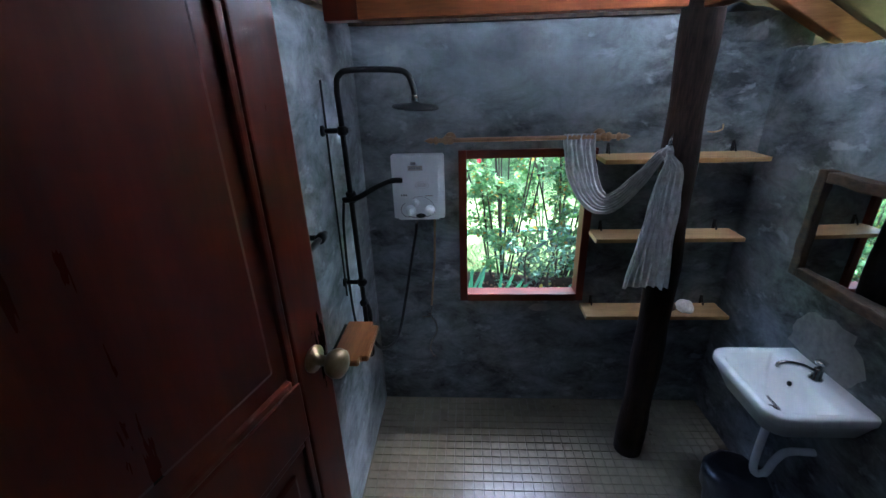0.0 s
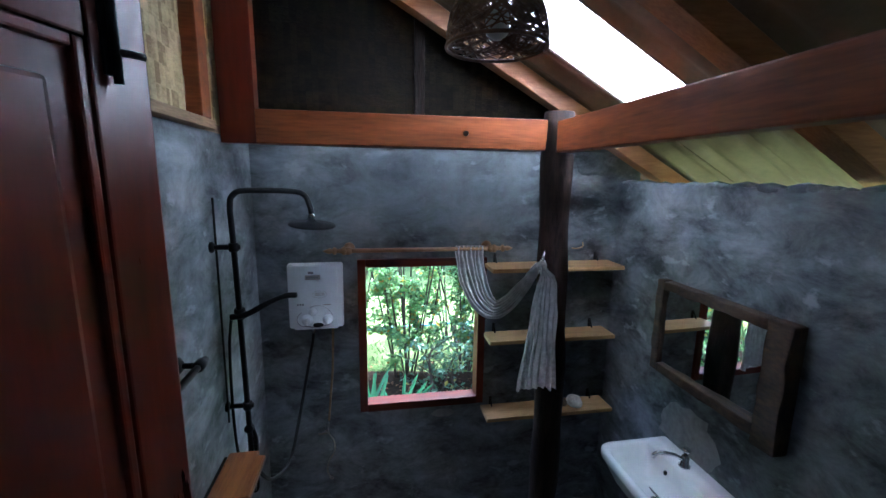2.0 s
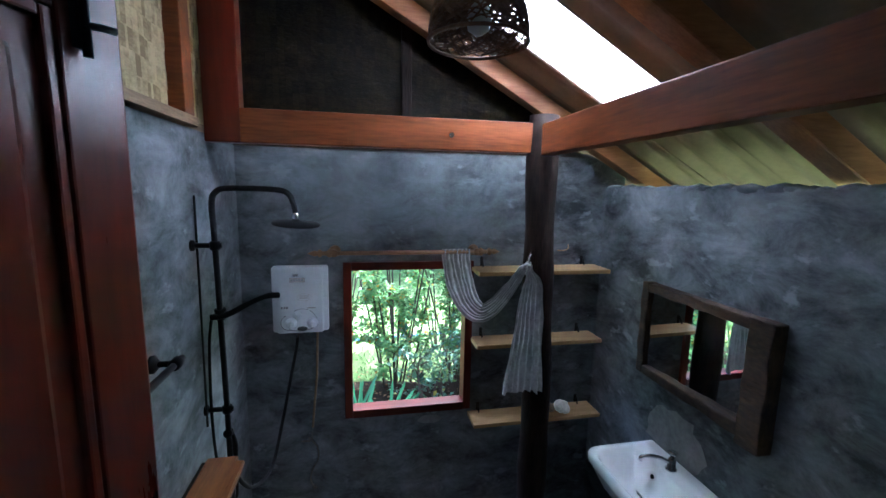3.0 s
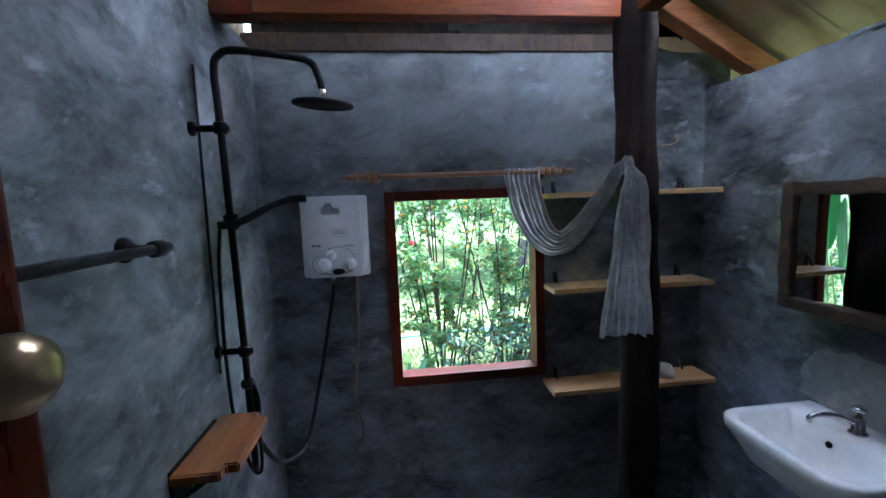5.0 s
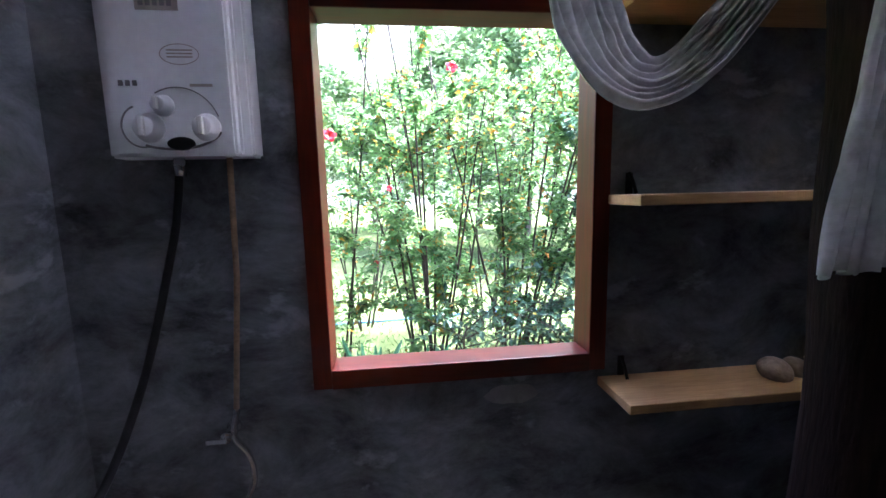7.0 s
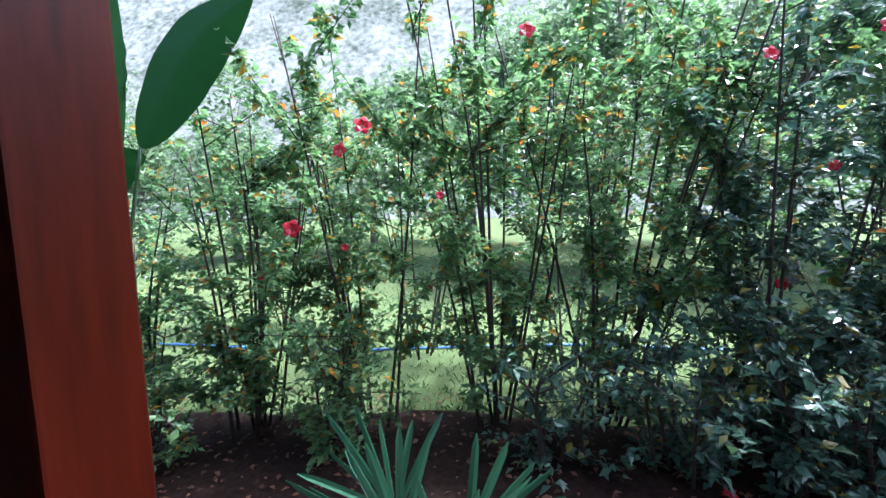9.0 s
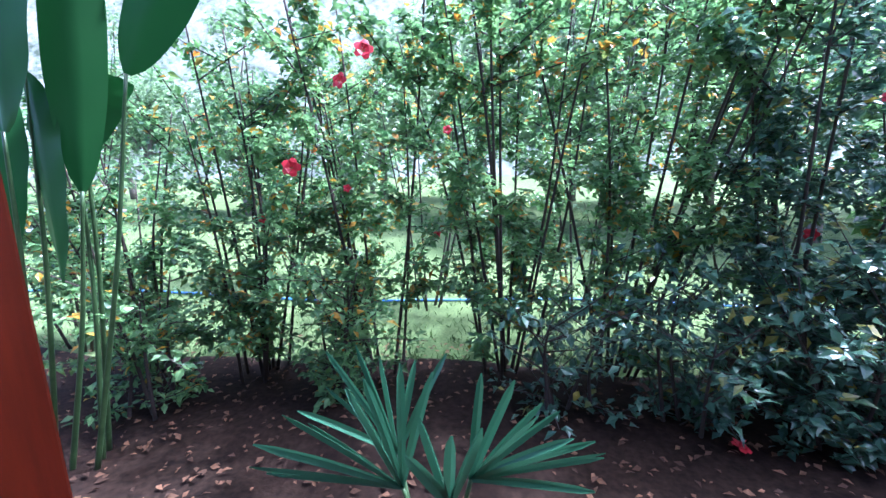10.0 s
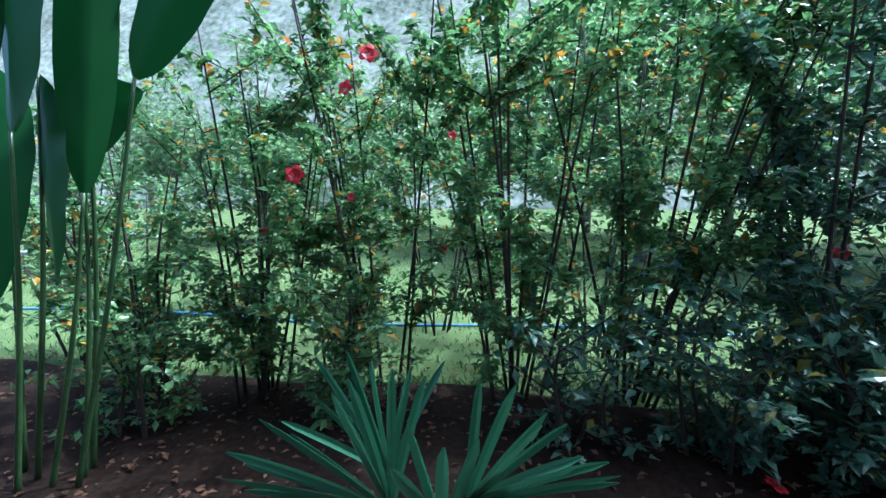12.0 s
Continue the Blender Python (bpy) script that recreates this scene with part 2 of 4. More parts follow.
def tube(points, radius, bm=None, sides=10, wobble=0.0, rnd=None):
    """A round tube along points; radius a number or one for each point."""
    bm = bm or bmesh.new()
    pts = [Vector(p) for p in points]
    rs = radius if isinstance(radius, (list, tuple)) else [radius] * len(pts)
    rings, side = [], None
    for i, p in enumerate(pts):
        d = (pts[min(i + 1, len(pts) - 1)] - pts[max(i - 1, 0)]).normalized()
        if side is None:
            side = d.orthogonal().normalized()
        side = (side - d * side.dot(d)).normalized()
        up = d.cross(side)
        ring = []
        for k in range(sides):
            a = 2 * math.pi * k / sides
            r = rs[i] * (1 + (wobble * (rnd.random() - 0.5) if rnd else 0))
            ring.append(bm.verts.new(p + (side * math.cos(a) + up * math.sin(a)) * r))
        rings.append(ring)
    for a, b in zip(rings, rings[1:]):
        for k in range(sides):
            bm.faces.new((a[k], a[(k + 1) % sides], b[(k + 1) % sides], b[k]))
    bm.faces.new(rings[0][::-1])
    bm.faces.new(rings[-1])
    return bm


def lathe(profile, m, bm=None, sides=24):
    """A turned solid: (radius, height) pairs about z, placed by m."""
    bm = bm or bmesh.new()
    rings = [[bm.verts.new(m @ Vector((r * math.cos(2 * math.pi * k / sides), r * math.sin(2 * math.pi * k / sides), h))) for k in range(sides)] for r, h in profile]
    for a, b in zip(rings, rings[1:]):
        for k in range(sides):
            bm.faces.new((a[k], a[(k + 1) % sides], b[(k + 1) % sides], b[k]))
    bm.faces.new(rings[0][::-1])
    bm.faces.new(rings[-1])
    return bm


def curve(points, steps=8):
    """A smooth line through points."""
    ps = [Vector(p) for p in points]
    ps = [ps[0] * 2 - ps[1]] + ps + [ps[-1] * 2 - ps[-2]]
    out = []
    for i in range(1, len(ps) - 2):
        for k in range(steps):
            t = k / steps
            a, b, c, d = ps[i - 1:i + 3]
            out.append(0.5 * (2 * b + (c - a) * t + (2 * a - 5 * b + 4 * c - d) * t * t + (3 * b - a - 3 * c + d) * t ** 3))
    out.append(ps[-2])
    return out


def slab(name, x0, x1, y0, y1, z0, z1, mat, label, category, bevel=0.0):
    return tagged(part(name, box(x0, x1, y0, y1, z0, z1, bevel), mat), label, category, kind="structure")


# ---- structure of the bathroom ----
XL, XR, YB, YN = -0.53, 1.425, 2.12, 0.05
T = 0.12
TN = 0.07
WX0, WX1, WZ0, WZ1 = -0.037, 0.657, 0.728, 1.585


def roof_z(x):
    return 2.99 - 0.56 * x


def rough_wall(name, quads, label):
    """A cement wall from butted boxes given as (x0, x1, y0, y1, z0, z1)."""
    bm = bmesh.new()
    for q in quads:
        box(*q, 0, bm)
    return tagged(part(name, bm, M_CEMENT), label, "wall", kind="structure")


rough_wall("wall_north", [
    (XL - T, WX0, YB, YB + TN, -0.5, 2.1535), (WX1, XR + T, YB, YB + TN, -0.5, 2.1535),
    (WX0, WX1, YB, YB + TN, -0.5, WZ0), (WX0, WX1, YB, YB + TN, WZ1, 2.1535)],
    "dark blue-grey mottled cement wall with the window")
rough_wall("wall_west", [(XL - T, XL, -0.10, YB, -0.5, 2.165)], "blue-grey streaked cement wall beside the shower")
rough_wall("wall_east", [(XR, XR + T, -0.10, YB, -0.5, 1.99)], "dark mottled cement wall behind the washbasin")
rough_wall("wall_south", [(XL, -0.5, -0.10, YN, 0.0, 2.165), (0.36, XR, -0.10, YN, -0.5, 1.99), (-0.5, 0.36, -0.10, YN, 2.32, 2.6), (0.36, 0.80, -0.10, YN, 1.99, 2.5), (XL, -0.5, -0.10, YN, 2.165, 3.2), (-0.5, 0.36, -0.10, YN, 2.6, 2.75)], "cement wall round the doorway")

# crumbly mortar along the top of the low wall
rnd = random.Random(5)
bm = bmesh.new()
y = 0.1
while y < 2.1:
    r = rnd.uniform(0.012, 0.03)
    bmesh.ops.create_icosphere(bm, subdivisions=1, radius=r, matrix=pose(XR + 0.03 + rnd.uniform(-0.02, 0.03), y, 1.99, 0, 0, rnd.uniform(0, 90)) @ Matrix.Diagonal((1.8, 2.0, 0.8, 1)))
    y += rnd.uniform(0.02, 0.06)
tagged(part("trim_mortar", bm, M_CEMENT, None, "", True), "crumbly cement bedding on the top of the wall", "mortar", kind="structure")
# lump of cement that fills the corner beside the post
bm = bmesh.new()
bmesh.ops.create_icosphere(bm, subdivisions=3, radius=1, matrix=pose(1.26, YB + 0.05, 2.10) @ Matrix.Diagonal((0.17, 0.06, 0.085, 1)))
for v in bm.verts:
    v.co += Vector(noise.noise_vector(v.co * 9)) * 0.03
tagged(part("trim_fill", bm, M_CEMENT, None, "", True), "dark rough cement filling on the wall top", "cement", kind="structure")
# pale patches of newer cement
for cx, cz, w, h in ((0.427, 0.672, 0.068, 0.026),):
    bm = bmesh.new()
    vs = [bm.verts.new((cx + w * (1 + 0.25 * noise.noise((k, cx, 1))) * math.cos(k * math.pi / 8), YB - 0.003, cz + h * (1 + 0.4 * noise.noise((k, 3, cz))) * math.sin(k * math.pi / 8))) for k in range(16)]
    bm.faces.new(vs)
    tagged(part("trim_patch", bm, M_PATCH), "pale patch of newer cement under the window", "patch", kind="structure")
bm = bmesh.new()
vs = [bm.verts.new((XR - 0.003, 1.44 + 0.17 * (1 + 0.3 * noise.noise((k * 0.7, 8, 1))) * math.cos(k * math.pi / 12), 0.88 + 0.13 * (1 + 0.3 * noise.noise((k * 0.7, 3, 5))) * math.sin(k * math.pi / 12))) for k in range(24)]
bm.faces.new(vs)
tagged(part("trim_patch", bm, M_PATCH), "pale patch of newer cement behind the basin", "patch", kind="structure")

# landing behind the door, its step, and an added unseen room that shuts out light at the back
slab("floor_landing", -1.6, 1.6, -2.6, 0.30, -0.5, 0.30, M_PLAIN, "plain raised landing before the bathroom door", "floor")
slab("floor_step", -0.5, 0.5, 0.30, 0.56, -0.004, 0.15, M_PLAIN, "plain step down from the landing", "step", 0.008)
slab("wall_hall_west", -1.72, -1.6, -2.6, -0.10, 0.30, 2.75, M_PLAIN, "plain unseen hall wall", "wall")
slab("wall_hall_east", 1.6, 1.72, -2.6, -0.10, 0.30, 2.75, M_PLAIN, "plain unseen hall wall", "wall")
slab("wall_hall_front", -1.72, XL - T, -0.10, 0.02, 0.30, 2.75, M_PLAIN, "plain unseen hall wall beside the bathroom", "wall")
bm = bmesh.new()
for q in ((-1.72, 1.72, 0.3, 2.75),):
    box(q[0], q[1], -2.72, -2.6, q[2], q[3], 0, bm)
tagged(part("wall_hall_back", bm, M_PLAIN), "plain unseen hall wall", "wall", kind="structure")
slab("ceiling_hall", -1.72, 1.72, -2.72, -0.10, 2.75, 2.85, M_PLAIN, "plain unseen hall ceiling", "ceiling")

# unseen outer wall, added behind the bathroom to block light
bm = bmesh.new()
for q in ((-7.5, -1.72, -0.5, 3.3), (1.72, 7.5, -0.5, 3.3), (-1.72, 1.72, 2.86, 3.3)):
    box(q[0], q[1], -0.35, -0.2, q[2], q[3], 0, bm)
tagged(part("wall_unseen_block", bm, M_PLAIN), "unseen plain outer wall, added to block light from behind", "wall", kind="structure")

# window in the north wall: frame boards and sill, no glass
win = empty("window_1", "open unglazed window with a red varnished wooden frame", "window", kind="structure")
F = 0.042
part("frame_side", box(WX0, WX0 + F, YB - 0.022, YB + 0.068, WZ0, WZ1, 0.003), M_WINRED, win)
part("frame_side", box(WX1 - F, WX1, YB - 0.022, YB + 0.068, WZ0, WZ1, 0.003), M_WINRED, win)
part("frame_head", box(WX0 + F, WX1 - F, YB - 0.0215, YB + 0.068, WZ1 - F, WZ1, 0.003), M_WINREDX, win)
part("window_sill", box(WX0 + F, WX1 - F, YB - 0.026, YB + 0.056, WZ0, WZ0 + 0.045, 0.003), M_WINREDX, win)

# gable above the north wall: plank, woven panel, studs
slab("trim_plank", XL - T, 1.12, YB - 0.012, YB + 0.03, 2.154, 2.225, M_DRIFT, "weathered wooden plank on the wall top", "plank", 0.004)


def woven(name, corner, u, v, w, h, top, label, mat):
    """A panel woven of flat strips, cut off under the line top(s)."""
    ob = empty(name, label, "wall panel", kind="structure")
    bm = bmesh.new()
    c, u, v = Vector(corner), Vector(u), Vector(v)
    nrm = u.cross(v)
    s, n = 0.03, int(w / 0.03)
    for i in range(n):
        hh = min(h, top((i + 1) * s))
        for k in range(int(hh / 0.06)):
            o = 0.003 if (i + k) % 2 else -0.002
            q = [c + u * (i * s + a) + v * (k * 0.06 + b) + nrm * o for a, b in ((0.001, 0.001), (s - 0.001, 0.001), (s - 0.001, 0.059), (0.001, 0.059))]
            bm.faces.new([bm.verts.new(p) for p in q])
    st = part("weave", bm, mat, ob, "strips of woven bamboo")
    st["kind"] = "stuff"
    bm = bmesh.new()
    vs = [c + nrm * -0.012, c + u * w + nrm * -0.012, c + u * w + v * min(h, top(w)) + nrm * -0.012, c + v * min(h, top(0)) + nrm * -0.012]
    bm.faces.new([bm.verts.new(p) for p in vs])
    part("backing", bm, mat, ob)


woven("wall_gable", (XL, YB + 0.02, 2.23), (1, 0, 0), (0, 0, 1), 1.86, 1.1, lambda s: roof_z(XL + s) - 2.23 - 0.03, "woven bamboo panel in the gable, shade painted into its colour", M_MATD)
woven("wall_mat", (XL - 0.02, 0.05, 2.205), (0, 1, 0), (0, 0, 1), 2.06, 1.0, lambda s: 1.0, "tan woven bamboo panel above the cement wall", M_MAT)
slab("wall_closing", XL - 0.10, XL - 0.05, -0.1, YB + 0.1, 2.17, 3.29, M_PLATE, "plain boards behind the woven panel", "wall")
slab("trim_plate", XL - 0.02, XL + 0.035, 0.05, 1.60, 2.168, 2.20, M_PLATE, "weathered wooden plate on the wall top", "plank", 0.004)
slab("trim_stud", XL - 0.02, XL + 0.03, 1.50, 1.58, 2.202, 3.2, M_REDX, "dark red wooden stud against the woven panel", "stud", 0.003)
slab("trim_corner_post", XL, XL + 0.13, 1.745, 1.815, 2.134, 3.2, M_RED, "dark red wooden corner post", "post", 0.004)
slab("trim_king_stud", 0.26, 0.31, YB - 0.02, YB + 0.012, 2.23, 2.76, M_POST, "dark wooden stud in the gable", "stud", 0.003)

# post and beams
post = empty("timber_post", "dark rough round log post standing on the floor", "post", (0.88, 1.745, 0))
rnd = random.Random(2)
pts = [(0.878 + 0.012 * math.sin(z * 2.3), 1.733 + 0.006 * math.cos(z * 3) + 0.008 * z, z) for z in [i * 0.1 for i in range(24)]]
part("log", tube(pts, [0.069 + 0.004 * math.sin(i * 1.3) for i in range(24)], None, 20, 0.05, rnd), M_POST, post, "", True)
part("coat_hook", tube(curve([(0.815, 1.705, 1.69), (0.795, 1.68, 1.67), (0.780, 1.655, 1.645), (0.774, 1.635, 1.66), (0.774, 1.632, 1.685)]), 0.006), M_CHROME, post, "chrome hook", True)
part("coat_hook", tube(curve([(0.943, 1.71, 1.70), (0.965, 1.70, 1.70), (0.985, 1.69, 1.71), (0.985, 1.69, 1.73)]), 0.0028), M_BRASS, post, "small dull metal hook", True)
beam = empty("cross_beam", "red varnished beam with a bolt hole, from wall to post", "beam", (0.1, 1.77, 2.20), kind="structure")
part("timber", box(XL + 0.131, 0.816, 1.735, 1.795, 2.134, 2.265, 0.005), M_REDX, beam)
part("bolt", lathe([(0.011, 0), (0.011, 0.012)], pose(0.438, 1.736, 2.195, 90)), M_CHROME, beam)
b2 = empty("long_beam", "red varnished beam from the post towards the door", "beam", (0.84, 0.8, 2.19), kind="structure")
part("timber", box(0.82, 0.89, -0.09, 1.672, 2.122, 2.252, 0.006), M_REDY, b2)

# roof: rafters, corrugated sheets, clear sheet
def sloped(x0, x1, y0, y1, below, thick):
    """A beam that follows the roof, its underside below the sheets by `below`."""
    bm = bmesh.new()
    vs = [bm.verts.new((x, y, roof_z(x) - below + d)) for x in (x0, x1) for y in (y0, y1) for d in (0, thick)]
    for f in ((0, 1, 3, 2), (4, 6, 7, 5), (0, 4, 5, 1), (2, 3, 7, 6), (0, 2, 6, 4), (1, 5, 7, 3)):
        bm.faces.new([vs[i] for i in f])
    bmesh.ops.recalc_face_normals(bm, faces=bm.faces[:])
    bmesh.ops.bevel(bm, geom=bm.edges[:], offset=0.004, segments=1, affect="EDGES")
    return bm


for y0, y1 in ((1.95, 2.03), (0.95, 1.04), (0.1, 0.18)):
    tagged(part("rafter", sloped(-0.55, 1.9, y0, y1, 0.115, 0.095), M_RAFTER), "orange-brown wooden rafter under the sheets", "rafter", "rafters", "structure")
tagged(part("bargeboard", sloped(-0.5, 1.9, 2.30, 2.33, 0.10, 0.07), M_PLATE), "pale wooden bargeboard under the roof edge", "board", "", "structure")


def corrugated(name, x0, x1, y0, y1, mat, label, lift=0.0):
    bm = bmesh.new()
    n = max(2, int((y1 - y0) / 0.0147))
    cols = []
    for i in range(n + 1):
        yy = y0 + (y1 - y0) * i / n
        w = 0.017 * math.sin(2 * math.pi * yy / 0.177) + lift
        cols.append([bm.verts.new((x, yy, roof_z(x) + w)) for x in (x0, x1)] + [bm.verts.new((x, yy, roof_z(x) + w + 0.004)) for x in (x0, x1)])
    for a, b in zip(cols, cols[1:]):
        bm.faces.new((a[0], b[0], b[1], a[1]))
        bm.faces.new((a[2], a[3], b[3], b[2]))
    bm.faces.new((cols[0][0], cols[0][1], cols[0][3], cols[0][2]))
    bm.faces.new((cols[-1][0], cols[-1][2], cols[-1][3], cols[-1][1]))
    return tagged(part(name, bm, mat, None, "", True), label, "roof sheet", "roof sheets", "structure")


corrugated("ceiling_sheet", -0.85, 2.35, -0.15, 1.34, M_ROOF, "aged corrugated roof sheet, stained grey-brown")
corrugated("ceiling_sheet", -0.85, 2.35, 1.70, 2.66, M_ROOF, "aged corrugated roof sheet, stained grey-brown")
corrugated("ceiling_sheet", 1.20, 2.35, 1.25, 1.79, M_ROOF, "aged corrugated roof sheet at the eaves", 0.008)
corrugated("ceiling_sheet", -0.85, 0.34, 1.25, 1.79, M_ROOF, "aged corrugated roof sheet above the clear one", 0.008)
corrugated("skylight_sheet", 0.20, 1.34, 1.20, 1.84, M_CLEAR, "clear corrugated roof sheet letting in daylight", 0.016)

# ---- things of the bathroom ----
# the door, standing open against the wall
HX, HY = -0.49, 0.03
EX, EY = -0.305, 0.70
ang = math.degrees(math.atan2(EY - HY, EX - HX))
door = empty("door_1", "open dark red varnished panelled wooden door", "door", (HX, HY, 0.305), kind="structure")
door.rotation_euler = (0, 0, radians(ang))
DW, DH = math.hypot(EX - HX, EY - HY), 1.99


def door_part(name, bm, mat, label="", smooth=False, parent=None):
    ob = new(name, to_mesh(name, bm, mat, smooth))
    ob.parent = parent or door
    if label:
        ob["label"] = label
    return ob


# leaf: local x along the width, y across the thickness, z up; the near side is -y
door_part("stile", box(0, 0.095, -0.02, 0.02, 0, DH, 0.004), M_RED)
door_part("stile", box(DW - 0.095, DW, -0.02, 0.02, 0, DH, 0.004), M_RED)
for z0, z1 in ((0, 0.2), (0.97, 1.10), (DH - 0.11, DH)):
    door_part("rail", box(0.096, DW - 0.096, -0.02, 0.02, z0, z1, 0.004), M_RED)
for z0, z1 in ((0.2, 0.97), (1.10, DH - 0.11)):
    door_part("panel", box(0.085, DW - 0.085, -0.006, 0.006, z0 - 0.01, z1 + 0.01, 0), M_RED)
    door_part("raised_field", box(0.145, DW - 0.145, -0.014, 0.014, z0 + 0.055, z1 - 0.055, 0.008), M_RED)
    for a in ((0.096, 0.112, z0, z1), (DW - 0.112, DW - 0.096, z0, z1), (0.113, DW - 0.113, z0, z0 + 0.016), (0.113, DW - 0.113, z1 - 0.016, z1)):
        door_part("moulding", box(a[0], a[1], -0.017, 0.017, a[2], a[3], 0.004), M_RED)
knob = door_part("door_knob", lathe([(0.027, 0), (0.027, 0.006), (0.011, 0.010), (0.010, 0.032), (0.024, 0.040), (0.029, 0.052), (0.027, 0.064), (0.015, 0.072), (0.002, 0.074)], pose(DW - 0.05, -0.02, 1.12, 90)), M_BRASS, "round tarnished metal knob", True)
door_part("door_knob", lathe([(0.027, 0), (0.027, 0.006), (0.010, 0.012), (0.010, 0.02)], pose(DW - 0.05, 0.02, 1.12, -90)), M_BRASS, "", True)
bolt = door_part("bolt_plate", box(DW - 0.078, DW - 0.054, -0.025, -0.0205, 1.84, 1.975, 0.001), M_BLACK, "black iron slide bolt")
door_part("bolt_bar", tube([(DW - 0.066, -0.031, 1.83), (DW - 0.066, -0.031, 1.984)], 0.006), M_BLACK, "", True, bolt)
door_part("bolt_handle", tube([(DW - 0.066, -0.031, 1.87), (DW - 0.054, -0.045, 1.87), (DW - 0.04, -0.05, 1.87)], 0.005), M_BLACK, "", True, bolt)
for z in (0.25, 1.0, 1.75):
    door_part("hinge", tube([(-0.004, -0.022, z - 0.05), (-0.004, -0.022, z + 0.05)], 0.007), M_BRASS, "", True)

# wall shower
RX, RY = -0.452, 1.55
sh = empty("shower_set", "matt black wall shower with riser, rain head and hand shower", "shower", (XL, RY, 1.0))
part("riser", tube(curve([(RX - 0.004, RY + 0.035, 0.73), (RX, RY + 0.022, 1.10), (RX, RY, 1.75), (RX, RY - 0.01, 1.90), (RX + 0.015, RY - 0.005, 1.945), (RX + 0.06, RY, 1.958), (RX + 0.20, RY + 0.04, 1.955), (RX + 0.245, RY + 0.05, 1.94), (RX + 0.262, RY + 0.055, 1.90), (RX + 0.268, RY + 0.055, 1.868)], 6), 0.0105), M_BLACK, sh, "", True)
part("joint", lathe([(0.010, 0.0), (0.013, 0.01), (0.013, 0.028), (0.009, 0.036)], pose(RX + 0.268, RY + 0.055, 1.836)), M_CHROME, sh, "chrome ball joint", True)
part("rain_head", lathe([(0.002, 0.0), (0.086, 0.001), (0.088, 0.005), (0.085, 0.010), (0.025, 0.016), (0.012, 0.022)], pose(RX + 0.268, RY + 0.055, 1.822, 3, 4), None, 40), M_BLACK, sh, "", True)
for z, dy in ((1.755, 0.0), (1.118, 0.025)):
    br = part("wall_bracket", tube([(XL, RY + dy, z), (RX + 0.022, RY + dy, z)], 0.010), M_BLACK, sh, "", True)
    part("rosette", lathe([(0.020, 0), (0.020, 0.008), (0.012, 0.014)], pose(XL, RY + dy, z, 0, 90)), M_BLACK, br, "", True)
    part("clamp", lathe([(0.015, -0.016), (0.018, -0.012), (0.018, 0.012), (0.015, 0.016)], pose(RX, RY + dy, z)), M_BLACK, br, "", True)
sl = part("slider", lathe([(0.016, -0.022), (0.020, -0.018), (0.020, 0.018), (0.016, 0.022)], pose(RX, RY + 0.015, 1.50, 12, 0, 0)), M_BLACK, sh, "", True)
part("hand_shower", tube(curve([(RX - 0.03, RY + 0.0, 1.49), (RX + 0.03, RY + 0.005, 1.50), (RX + 0.10, RY + 0.02, 1.535), (RX + 0.16, RY + 0.03, 1.557), (RX + 0.205, RY + 0.035, 1.558)]), [0.012] * 8 + [0.011] * 8 + [0.010] * 8 + [0.011] * 8 + [0.009]), M_BLACK, sh, "", True)
# thin upright tube close to the wall behind the riser
part("thin_wall_tube", tube([(XL + 0.010, RY + 0.028, 1.93), (XL + 0.010, RY + 0.025, 1.75), (XL + 0.010, RY + 0.01, 1.06)], 0.004), M_BLACK, sh, "", True)
part("valve", lathe([(0.014, -0.02), (0.017, -0.014), (0.017, 0.014), (0.014, 0.02)], pose(RX - 0.002, RY + 0.03, 1.015, 70)), M_BLACK, sh, "", True)
part("supply_hose", tube(curve([(RX + 0.004, RY + 0.030, 1.03), (RX + 0.018, RY + 0.038, 0.96), (RX + 0.012, RY + 0.045, 0.87), (-0.446, 1.62, 0.80), (-0.420, 1.72, 0.668), (-0.372, 1.87, 0.638), (-0.338, 2.0, 0.80), (-0.29, 2.07, 1.06), (-0.27, 2.075, 1.16), (-0.262, 2.08, 1.236)]), 0.008), M_BLACK, sh, "", True)
part("hand_hose", tube(curve([(RX - 0.03, RY + 0.005, 1.48), (XL + 0.03, RY + 0.02, 1.36), (XL + 0.022, RY + 0.025, 1.12), (XL + 0.028, RY + 0.03, 0.90), (RX - 0.02, RY + 0.045, 0.74), (RX + 0.005, RY + 0.05, 0.72), (RX + 0.012, RY + 0.048, 0.80), (RX + 0.01, RY + 0.04, 0.95), (RX, RY + 0.034, 1.01)]), 0.0055), M_BLACK, sh, "thin flexible shower hose", True)

# fold-down wooden seat
seat = empty("bath_bench", "small varnished wooden seat on a black wall bracket", "seat", (XL, 1.39, 0.94))
bm = box(XL + 0.012, -0.378, 1.25, 1.53, 0.925, 0.950, 0.0)
es = [e for e in bm.edges if abs(e.verts[0].co.z - e.verts[1].co.z) > 0.01 and e.verts[0].co.x > -0.4]
bmesh.ops.bevel(bm, geom=es, offset=0.03, segments=6, affect="EDGES")
bmesh.ops.bevel(bm, geom=[e for e in bm.edges if e.calc_face_angle(0) > 1.0], offset=0.004, segments=2, affect="EDGES")
part("board", bm, M_SEAT, seat)
part("wall_plate", box(XL, XL + 0.011, 1.27, 1.51, 0.86, 0.947, 0.002), M_BLACK, seat)
for y in (1.29, 1.49):
    part("strut", tube([(XL + 0.008, y, 0.865), (-0.44, y, 0.921)], 0.007), M_BLACK, seat, "", True)

